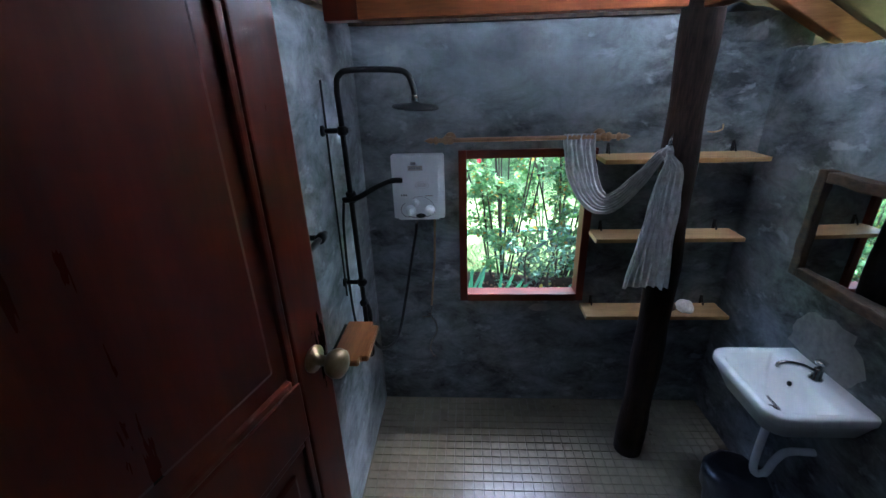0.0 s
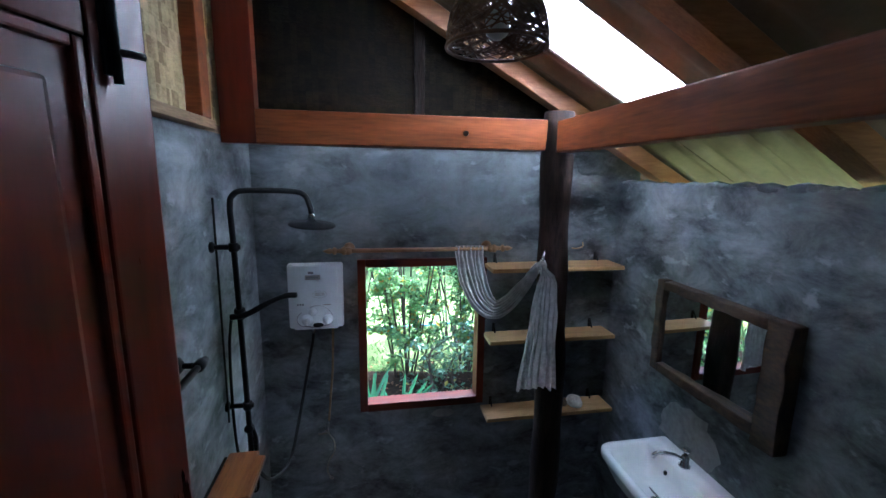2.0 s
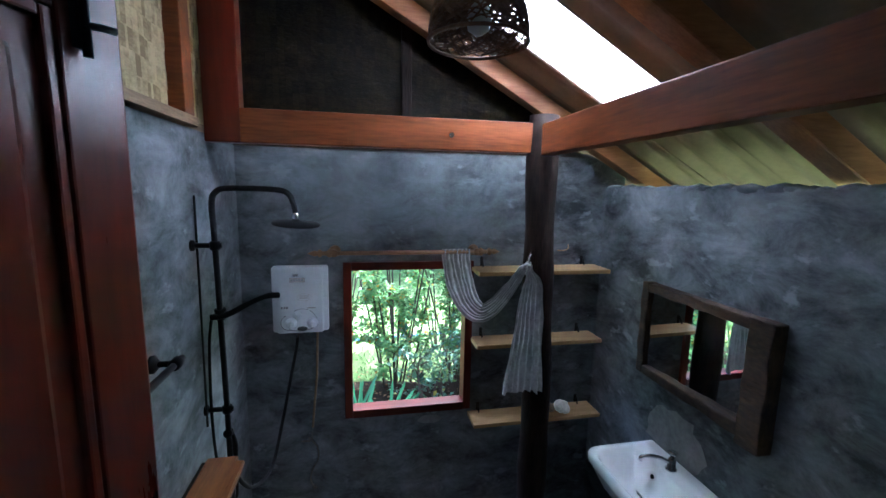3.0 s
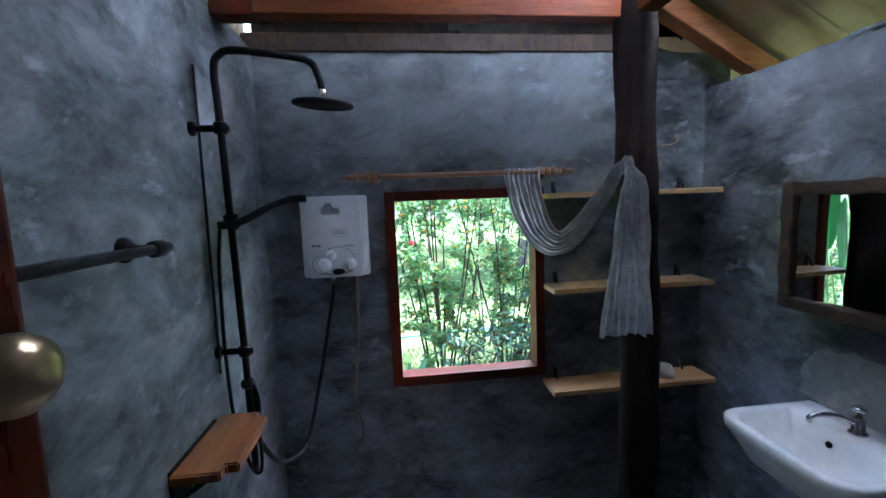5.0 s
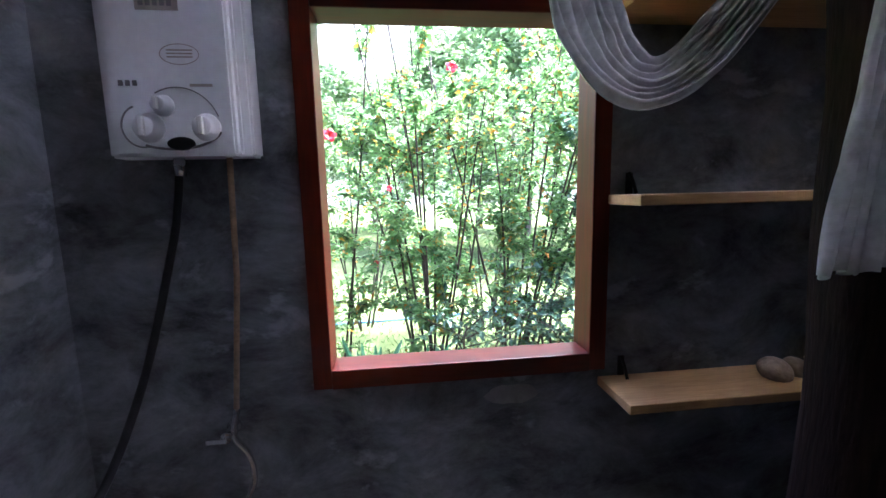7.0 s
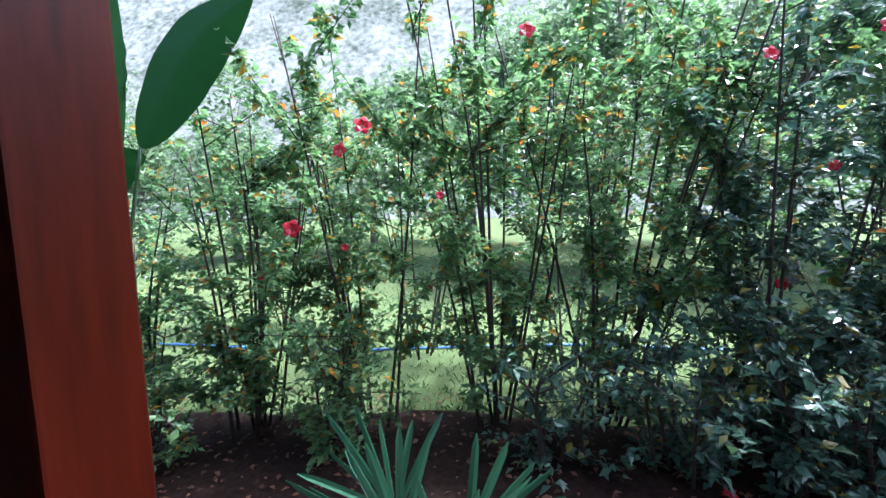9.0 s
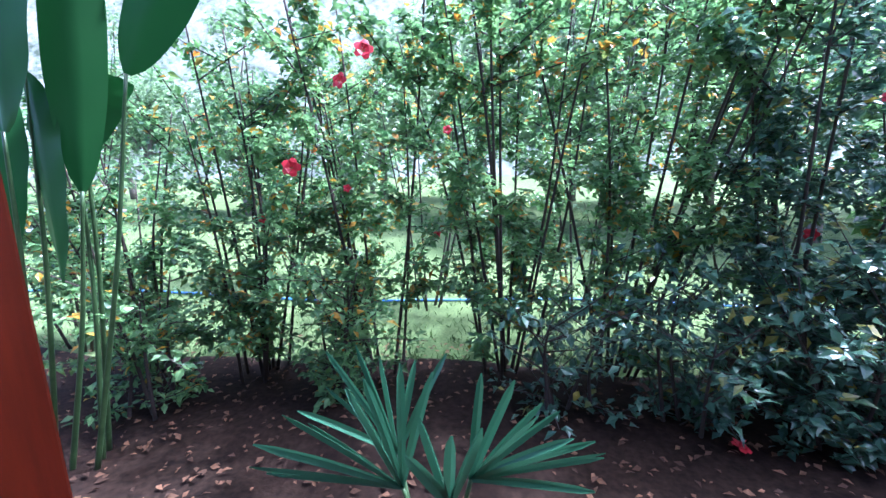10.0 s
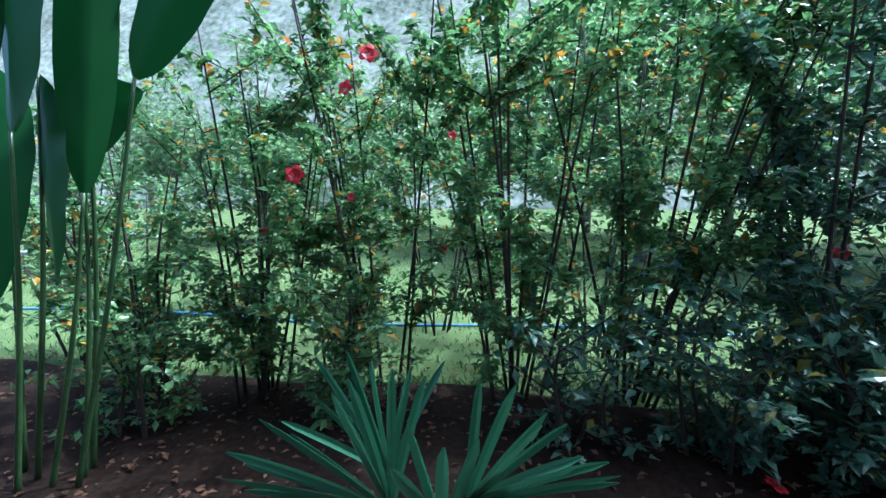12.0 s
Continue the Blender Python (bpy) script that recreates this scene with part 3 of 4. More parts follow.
# towel rail
tr = empty("towel_rail", "matt black towel rail on the cement wall", "towel rail", (XL, 1.0, 1.46))
part("bar", tube([(-0.465, 0.62, 1.46), (-0.465, 1.255, 1.46)], 0.0105), M_BLACK, tr, "", True)
for y in (0.64, 1.215):
    a = part("arm", tube([(XL, y, 1.46), (-0.465, y, 1.46)], 0.009), M_BLACK, tr, "", True)
    part("rosette", lathe([(0.026, 0), (0.026, 0.008), (0.012, 0.02)], pose(XL, y, 1.46, 0, 90)), M_BLACK, a, "", True)
    part("knuckle", lathe([(0.012, -0.02), (0.017, -0.014), (0.017, 0.014), (0.012, 0.02)], pose(-0.465, y, 1.46, 90)), M_BLACK, a, "", True)

# gas water heater
HXC, HZ0, HZ1, HYF = -0.243, 1.245, 1.575, 2.035
he = empty("water_heater", "white enamelled wall water heater with three knobs", "water heater", (HXC, YB, HZ0))
bm = box(HXC - 0.133, HXC + 0.133, HYF, YB - 0.004, HZ0, HZ1, 0)
bmesh.ops.bevel(bm, geom=[e for e in bm.edges if abs(e.verts[0].co.z - e.verts[1].co.z) > 0.1 and e.verts[0].co.y < 2.06], offset=0.024, segments=6, affect="EDGES")
bmesh.ops.bevel(bm, geom=[e for e in bm.edges if e.calc_face_angle(0) > 1.0], offset=0.005, segments=2, affect="EDGES")
part("casing", bm, M_ENAMEL, he)
part("badge", box(HXC - 0.045, HXC + 0.028, HYF - 0.002, HYF + 0.003, 1.503, 1.527, 0.001), M_TAN, he, "brownish badge plate")
part("emblem", box(HXC - 0.03, HXC - 0.004, HYF - 0.0015, HYF + 0.003, 1.532, 1.545, 0.002), M_GREY, he)
for i in range(5):
    part("print_bar", box(HXC - 0.038 + i * 0.012, HXC - 0.030 + i * 0.012, HYF - 0.003, HYF, 1.510, 1.520, 0), M_GREY, he)


def ellipse(cx, cz, rx, rz, a0, a1, r, n=24):
    return tube([(cx + rx * math.cos(a0 + (a1 - a0) * i / n), HYF - 0.0005, cz + rz * math.sin(a0 + (a1 - a0) * i / n)) for i in range(n + 1)], r, None, 6)


part("print_oval", ellipse(HXC + 0.022, 1.428, 0.034, 0.018, 0, 2 * math.pi, 0.0008), M_TAN, he)
for k in range(3):
    part("print_bar", box(HXC + 0.0, HXC + 0.045, HYF - 0.001, HYF + 0.001, 1.422 + k * 0.006, 1.4245 + k * 0.006, 0), M_TAN, he)
    part("indicator", box(HXC - 0.088 + k * 0.012, HXC - 0.080 + k * 0.012, HYF - 0.0015, HYF + 0.002, 1.372, 1.382, 0.001), M_GREY, he)
part("print_bar", box(HXC + 0.035, HXC + 0.075, HYF - 0.001, HYF + 0.001, 1.371, 1.376, 0), M_TAN, he)
part("print_arc", ellipse(HXC + 0.01, 1.29, 0.075, 0.08, radians(20), radians(120), 0.0012), M_GREY, he)
part("print_arc", ellipse(HXC - 0.055, 1.300, 0.036, 0.038, radians(110), radians(290), 0.0016), M_GREY, he)
part("print_arc", ellipse(HXC - 0.002, 1.300, 0.088, 0.042, radians(235), radians(345), 0.0024), M_GREY, he)
part("flame_window", lathe([(0.022, 0), (0.020, 0.004), (0.016, 0.005)], pose(HXC + 0.01, HYF + 0.001, 1.268, 90) @ Matrix.Diagonal((1.2, 0.6, 1, 1))), M_BAG, he, "dark sight glass", True)
for dx, z, r in ((-0.043, 1.297, 0.024), (0.058, 1.297, 0.022), (-0.015, 1.337, 0.016)):
    k = part("knob", lathe([(r + 0.004, 0), (r + 0.003, 0.004), (r * 0.9, 0.008), (r * 0.8, 0.022), (r * 0.7, 0.025)], pose(HXC + dx, HYF, z, 90)), M_ENAMEL, he, "", True)
    part("grip", box(HXC + dx - r * 0.22, HXC + dx + r * 0.22, HYF - 0.033, HYF - 0.02, z - r * 0.75, z + r * 0.75, 0.003), M_CERAMIC, k)
part("outlet", tube([(-0.262, 2.08, 1.21), (-0.262, 2.08, 1.246)], 0.011), M_CHROME, he, "", True)
part("gas_pipe", tube([(-0.166, 2.08, 1.246), (-0.175, 2.085, 1.0), (-0.205, 2.095, 0.70)], 0.006), M_PLATE, he, "thin dull pipe", True)

# wall tap with a dangling chain-like hose
tap = empty("wall_tap", "small chrome stop tap on the wall with a thin hose", "tap", (-0.19, YB, 0.66))
part("body", lathe([(0.016, 0), (0.016, 0.005), (0.009, 0.01), (0.009, 0.045), (0.012, 0.048), (0.012, 0.055)], pose(-0.222, YB, 0.648, 90)), M_CHROME, tap, "", True)
part("lever", box(-0.262, -0.217, 2.062, 2.072, 0.638, 0.650, 0.002), M_CHROME, tap)
part("hose", tube(curve([(-0.205, 2.095, 0.70), (-0.210, 2.085, 0.64), (-0.185, 2.09, 0.59), (-0.182, 2.095, 0.52), (-0.215, 2.10, 0.45), (-0.225, 2.105, 0.39), (-0.205, 2.105, 0.34)]), 0.007), M_CHROME, tap, "", True)
part("cap", lathe([(0.012, 0), (0.015, 0.006), (0.010, 0.012)], pose(-0.205, YB, 0.335, 90)), M_CHROME, tap, "", True)

# curtain rod and curtain
rod = empty("curtain_rod", "turned wooden curtain rod with pointed finials", "curtain rod", (0.3, 2.04, 1.645))
RZ, RYY = 1.645, 2.04
part("pole", tube([(-0.13, RYY, RZ), (0.73, RYY, RZ)], 0.011), M_ROD, rod, "", True)
FIN = [(0.008, 0), (0.020, 0.008), (0.022, 0.020), (0.012, 0.030), (0.010, 0.05), (0.019, 0.058), (0.019, 0.066), (0.010, 0.075), (0.015, 0.085), (0.010, 0.10), (0.002, 0.118)]
part("finial", lathe(FIN, pose(0.66, RYY, RZ, 0, 90)), M_ROD, rod, "", True)
part("finial", lathe(FIN, pose(-0.08, RYY, RZ, 0, -90)), M_ROD, rod, "", True)
for x in (-0.075, 0.655):
    part("bracket", lathe([(0.030, 0), (0.028, 0.014), (0.014, 0.022), (0.012, 0.06), (0.018, 0.075), (0.018, 0.092)], pose(x, YB, RZ, 90)), M_ROD, rod, "", True)


def drape():
    """Cloth bunched on the rod, swagged to the hook on the post and hanging from it."""
    ctr = curve([(0.542, 2.037, 1.662), (0.542, 2.033, 1.60), (0.558, 2.012, 1.49), (0.594, 1.97, 1.395), (0.640, 1.91, 1.352), (0.688, 1.84, 1.40), (0.730, 1.76, 1.50), (0.762, 1.69, 1.60), (0.774, 1.637, 1.655)], 9)
    wid = [0.15, 0.15, 0.145, 0.13, 0.10, 0.085, 0.065, 0.045, 0.025]
    dirs = [(1, 0, 0), (1, 0, 0), (1, 0.0, 0.1), (0.9, 0.1, 0.45), (0.35, 0.2, 0.9), (-0.45, 0.2, 0.85), (-0.6, 0.1, 0.7), (-0.8, 0, 0.5), (1, 0, 0)]
    hang = curve([(0.774, 1.632, 1.660), (0.779, 1.631, 1.625), (0.792, 1.628, 1.588), (0.795, 1.63, 1.53), (0.788, 1.633, 1.38), (0.780, 1.633, 1.21), (0.772, 1.633, 1.05)], 9)
    hw = [0.014, 0.024, 0.07, 0.105, 0.128, 0.158, 0.19]
    bm = bmesh.new()
    for line, ws, ds, folds in ((ctr, wid, dirs, 7), (hang, hw, [(1, 0, 0)] * 7, 6)):
        rows, n = [], 56
        for i, p in enumerate(line):
            f = i / (len(line) - 1) * (len(ws) - 1)
            a = min(int(f), len(ws) - 2)
            w = ws[a] + (ws[a + 1] - ws[a]) * (f - a)
            d = (Vector(ds[a]).lerp(Vector(ds[a + 1]), f - a)).normalized()
            tan = (line[min(i + 1, len(line) - 1)] - line[max(i - 1, 0)]).normalized()
            nn = tan.cross(d).normalized()
            row = []
            for k in range(n + 1):
                s = k / n - 0.5
                ph = folds * 2 * math.pi * (s + 0.06 * noise.noise((s * 5, f * 0.8, folds)))
                amp = (0.010 + 0.006 * noise.noise((s * 4, f, 3))) * (0.6 + 0.4 * min(1, w / 0.1))
                z = 0.012 * noise.noise((s * 9, 2, folds)) if i == len(line) - 1 and folds == 6 else 0
                row.append(bm.verts.new(p + d * (w * s + 0.004 * noise.noise((s * 7, f * 2, 9))) + nn * (amp * math.sin(ph) - 0.02 * (1 - 4 * s * s) * (1 if folds == 6 else 0.3)) + Vector((0, 0, z))))
            rows.append(row)
        for a, b in zip(rows, rows[1:]):
            for k in range(n):
                bm.faces.new((a[k], a[k + 1], b[k + 1], b[k]))
    return bm


cur = part("curtain", drape(), M_CLOTH, None, "", True)
tagged(cur, "sheer white patterned curtain swagged from the rod to a hook", "curtain")
so = cur.modifiers.new("thickness", "SOLIDIFY")
so.thickness = 0.0015

# shelves
for z, x0, x1, yf, lab in ((1.553, 0.645, 1.382, 1.945, "upper"), (1.152, 0.652, 1.378, 1.97, "middle"), (0.702, 0.648, 1.402, 1.97, "lower")):
    s = empty("wall_shelf", "pale pine wall shelf on black brackets, " + lab + " of three", "shelf", (1.0, YB, z), "shelves beside the window")
    part("board", box(x0, x1, yf, YB - 0.001, z - 0.022, z, 0.003), M_SHELF, s)
    for x in (x0 + 0.06, x1 - 0.08):
        b = part("bracket", box(x - 0.008, x + 0.008, YB - 0.006, YB - 0.0005, z, z + 0.05, 0.001), M_BLACK, s)
        part("arm", tube(curve([(x, YB - 0.003, z + 0.05), (x, YB - 0.02, z + 0.03), (x, YB - 0.035, z + 0.002)]), 0.004), M_BLACK, b, "", True)
for x, y, r, mat, lab, nm in ((1.195, 2.03, 0.045, M_STONE, "pale rounded shell on the lower shelf", "shell"), (1.06, 2.04, 0.036, M_STONE2, "brown rounded stone on the lower shelf", "stone"), (1.125, 2.05, 0.03, M_STONE2, "small brown stone on the lower shelf", "stone")):
    bm = bmesh.new()
    bmesh.ops.create_icosphere(bm, subdivisions=3, radius=r)
    for v in bm.verts:
        v.co += v.co.normalized() * r * 0.25 * noise.noise(v.co * 28)
        v.co.z = max(v.co.z * 0.85, -r * 0.6)
    ob = part(nm, bm, mat, None, "", True)
    ob.location = (x, y, 0.702 + r * 0.6)
    tagged(ob, lab, nm)

# mirror in its rough frame
mi = empty("wall_mirror", "mirror in a thick rough dark wooden frame", "mirror", (XR, 1.35, 1.32))
MY0, MY1, MZ0, MZ1 = 1.035, 1.665, 1.11, 1.545


def rough_board(x0, x1, y0, y1, z0, z1, seed):
    bm = box(x0, x1, y0, y1, z0, z1, 0.008)
    bmesh.ops.subdivide_edges(bm, edges=[e for e in bm.edges if e.calc_length() > 0.1], cuts=14)
    for v in bm.verts:
        if v.co.x < XR - 0.012:
            v.co += Vector(noise.noise_vector(v.co * 14 + Vector((seed, 0, 0)))) * 0.007
    return bm


bm = box(-0.003, 0.003, -0.285, 0.285, MZ0 + 0.03, MZ1 - 0.025, 0)
bmesh.ops.transform(bm, matrix=pose(XR - 0.024, 1.365, 0, 0, 0, 2.0), verts=bm.verts[:])
part("mirror_pane", bm, M_MIRROR, mi, "silvered mirror glass")
part("frame_board", rough_board(XR - 0.055, XR - 0.001, MY0 + 0.075, MY1 - 0.04, MZ1 - 0.035, MZ1 + 0.008, 1), M_DRIFT, mi)
part("frame_board", rough_board(XR - 0.055, XR - 0.001, MY0 + 0.075, MY1 - 0.04, MZ0, MZ0 + 0.045, 2), M_DRIFT, mi)
part("frame_board", rough_board(XR - 0.065, XR - 0.001, MY0 - 0.02, MY0 + 0.07, MZ0 - 0.02, MZ1 + 0.01, 3), M_DRIFT, mi)
part("frame_board", rough_board(XR - 0.055, XR - 0.001, MY1 - 0.038, MY1 + 0.004, MZ0, MZ1 + 0.01, 4), M_DRIFT, mi)

# washbasin
BX0, BX1, BY0, BY1, BZ = 1.06, XR - 0.002, 1.15, 1.575, 0.793
ba = empty("washbasin", "white ceramic wall-hung washbasin", "washbasin", (XR, 1.42, BZ))
bm = bmesh.new()


def basin_ring(inset, z, shift=0.0, r=0.07, n=8):
    """A loop with rounded front corners and nearly square back ones."""
    x0, x1, y0, y1 = BX0 + inset, BX1 - inset * 0.0 - shift, BY0 + inset, BY1 - inset
    out = []
    for cx, cy, a0, rr in ((x0 + r, y0 + r, 180, r), (x1 - 0.012, y0 + 0.012, 270, 0.012), (x1 - 0.012, y1 - 0.012, 0, 0.012), (x0 + r, y1 - r, 90, r)):
        for k in range(n + 1):
            a = radians(a0 + 90 * k / n)
            out.append(bm.verts.new((cx + rr * math.cos(a), cy + rr * math.sin(a), z)))
    return out


loops = [basin_ring(0.11, BZ - 0.17, 0.05), basin_ring(0.05, BZ - 0.13, 0.0), basin_ring(0.012, BZ - 0.05), basin_ring(0.0, BZ - 0.03), basin_ring(0.0, BZ - 0.006), basin_ring(0.006, BZ), basin_ring(0.026, BZ, 0.105), basin_ring(0.034, BZ - 0.008, 0.112), basin_ring(0.055, BZ - 0.06, 0.125), basin_ring(0.10, BZ - 0.105, 0.15, 0.06), basin_ring(0.16, BZ - 0.115, 0.19, 0.03)]
for a, b in zip(loops, loops[1:]):
    for k in range(len(a)):
        bm.faces.new((a[k], a[(k + 1) % len(a)], b[(k + 1) % len(a)], b[k]))
bm.faces.new(loops[0][::-1])
bm.faces.new(loops[-1])
part("bowl", bm, M_CERAMIC, ba, "", True)
part("drain", lathe([(0.022, 0), (0.022, 0.004), (0.016, 0.005), (0.012, 0.002)], pose(1.202, 1.325, BZ - 0.115)), M_CHROME, ba, "chrome drain", True)
part("overflow", lathe([(0.010, 0), (0.010, 0.003), (0.006, 0.004)], pose(1.287, 1.385, BZ - 0.04, 0, -75)), M_BLACK, ba, "", True)
fa = part("faucet", lathe([(0.024, 0), (0.024, 0.006), (0.017, 0.012), (0.016, 0.045), (0.012, 0.052)], pose(1.357, 1.365, BZ)), M_CHROME, ba, "chrome pillar tap", True)
part("spout", tube(curve([(1.357, 1.365, BZ + 0.028), (1.312, 1.380, BZ + 0.05), (1.262, 1.395, BZ + 0.055), (1.237, 1.403, BZ + 0.045), (1.234, 1.404, BZ + 0.03)]), 0.0085), M_CHROME, fa, "", True)
part("handle", lathe([(0.008, 0), (0.008, 0.018), (0.018, 0.02), (0.020, 0.028), (0.012, 0.034)], pose(1.357, 1.365, BZ + 0.052)), M_CHROME, fa, "", True)
part("trap", tube(curve([(1.202, 1.325, BZ - 0.165), (1.202, 1.325, 0.40), (1.222, 1.325, 0.33), (1.262, 1.325, 0.33), (1.282, 1.325, 0.40), (1.322, 1.325, 0.45), (XR, 1.325, 0.45)]), 0.016), M_CERAMIC, ba, "white plastic waste pipe", True)

# bin with a black bag
bi = empty("waste_bin", "black plastic bin with a crumpled bag under the basin", "bin", (1.16, 1.33, 0))
part("bucket", lathe([(0.085, 0.0), (0.092, 0.01), (0.118, 0.27), (0.124, 0.275), (0.122, 0.28), (0.11, 0.272), (0.088, 0.02)], pose(1.16, 1.33, 0), None, 28), M_BAG, bi, "", True)
bm = lathe([(0.122, 0.20), (0.130, 0.27), (0.125, 0.305), (0.10, 0.325), (0.05, 0.315), (0.01, 0.30)], pose(1.16, 1.33, 0), None, 36)
for v in bm.verts:
    v.co += Vector(noise.noise_vector(v.co * 18)) * 0.018
part("bag", bm, M_BAG, bi, "", True)

# hanging rattan lampshade
LX, LY, LZ = 0.345, 1.005, 2.325
la = empty("pendant_lamp", "woven brown rattan dome pendant lamp, unlit", "lamp", (LX, LY, LZ))
prof = [(0.122, 0.0), (0.121, 0.03), (0.113, 0.07), (0.096, 0.11), (0.072, 0.14), (0.035, 0.158)]


def shade_at(t, a):
    f = t * (len(prof) - 1)
    i = min(int(f), len(prof) - 2)
    r, h = (prof[i][j] + (prof[i + 1][j] - prof[i][j]) * (f - i) for j in (0, 1))
    return Vector((LX + r * math.cos(a), LY + r * math.sin(a), LZ + h))


rnd = random.Random(11)
bm = bmesh.new()
for s in range(130):
    a, t, da = rnd.uniform(0, 6.283), rnd.uniform(0, 0.3), rnd.choice((-1, 1)) * rnd.uniform(0.05, 0.22)
    pts = []
    for k in range(12):
        pts.append(shade_at(max(0.0, min(1, t + 0.06 * k + 0.02 * math.sin(k * 1.7 + s))), a + da * k) * 1.0)
    tube(pts, 0.0025, bm, 5)
for s in range(130):
    a, t = rnd.uniform(0, 6.283), rnd.uniform(0.02, 0.85)
    tube([shade_at(max(0, min(1, t + 0.05 * math.sin(k * 0.9 + s))), a + 0.16 * k) for k in range(9)], 0.0018, bm, 5)
part("shade", bm, M_RATTAN, la, "open-work woven rattan", True)["kind"] = "stuff"
part("rim", tube([shade_at(0, 2 * math.pi * k / 40) for k in range(41)], 0.0045, None, 8), M_RATTAN, la, "", True)
part("rim", tube([shade_at(1, 2 * math.pi * k / 24) for k in range(25)], 0.004, None, 8), M_RATTAN, la, "", True)
part("bulb", lathe([(0.013, 0.06), (0.014, 0.045), (0.026, 0.025), (0.031, 0.0), (0.026, -0.02), (0.012, -0.031), (0.002, -0.033)], pose(LX, LY, LZ + 0.05)), M_BULB, la, "frosted white bulb", True)
part("socket", lathe([(0.017, 0), (0.017, 0.05), (0.008, 0.06)], pose(LX, LY, LZ + 0.105)), M_BLACK, la, "", True)
part("cord", tube([(LX, LY, LZ + 0.16), (LX, LY, roof_z(LX) - 0.11)], 0.003, None, 6), M_BLACK, la)

# ---- garden ----
GZ = -0.5
bm = bmesh.new()
for x0, x1, y0, y1 in ((-400, 400, YB + TN, 900), (-400, XL - T, -400, YB + TN), (XR + T, 400, -400, YB + TN), (XL - T, XR + T, -400, -2.72)):
    bm.faces.new([bm.verts.new(p) for p in ((x0, y0, GZ), (x1, y0, GZ), (x1, y1, GZ), (x0, y1, GZ))])
tagged(part("ground", bm, M_GRASS), "short green lawn in patchy light", "lawn", kind="structure")
bm = bmesh.new()
g = {}
for i in range(61):
    for j in range(31):
        x, y = -6 + i * 0.2, YB + TN + 0.01 + j * (2.75 + 0.25 * noise.noise((i * 0.15, 2, 0))) / 30
        g[i, j] = bm.verts.new((x, y, GZ + 0.012 + (0.04 * (noise.noise((x * 2, y * 2, 0)) + 0.6) if 0 < j < 30 else -0.008) + 0.012 * noise.noise((x * 9, y * 9, 4)) * (0 < j < 30)))
for i in range(60):
    for j in range(30):
        bm.faces.new((g[i, j], g[i + 1, j], g[i + 1, j + 1], g[i, j + 1]))
tagged(part("ground_bed", bm, M_SOIL, None, "", True), "dark bare soil of the planting bed", "soil", kind="structure")


class Leaves:
    """Collects small folded leaves and makes one mesh of them."""

    def __init__(self):
        self.v, self.f = [], []

    def add(self, p, d, up, size, width=0.55, droop=0.15):
        d = d.normalized()
        s = d.cross(up)
        s = s.normalized() if s.length > 1e-4 else d.orthogonal().normalized()
        n = s.cross(d)
        w, i = size * width / 2, len(self.v)
        self.v += [p, p + d * size * 0.45 + s * w + n * w * 0.35, p + d * size * 0.5, p + d * size * 0.45 - s * w + n * w * 0.35, p + d * size - n * size * droop]
        self.f += [(i, i + 1, i + 2), (i + 1, i + 4, i + 2), (i, i + 2, i + 3), (i + 2, i + 4, i + 3)]

    def make(self, name, mat, parent, label):
        me = bpy.data.meshes.new(name)
        me.from_pydata(self.v, [], self.f)
        me.materials.append(mat)
        ob = new(name, me)
        if parent is not None:
            ob.parent = parent
            me.transform(Matrix.Translation(-parent.location))
        ob["label"], ob["kind"] = label, "stuff"
        return ob


def flower_mesh():
    bm = bmesh.new()
    for k in range(5):
        a = 2 * math.pi * k / 5
        vs = [bm.verts.new(Matrix.Rotation(a, 4, "Z") @ Vector(p)) for p in ((0.003, 0, 0), (0.030, -0.024, 0.014), (0.052, -0.012, 0.010), (0.054, 0.012, 0.014), (0.030, 0.024, 0.018))]
        bm.faces.new(vs)
    tube([(0, 0, 0), (0, 0, 0.03), (0.004, 0, 0.055)], 0.003, bm, 6)
    bmesh.ops.recalc_face_normals(bm, faces=bm.faces[:])
    me = bpy.data.meshes.new("flower")
    bm.to_mesh(me)
    bm.free()
    me.materials.append(M_FLOWER)
    return me


FLOWER = flower_mesh()


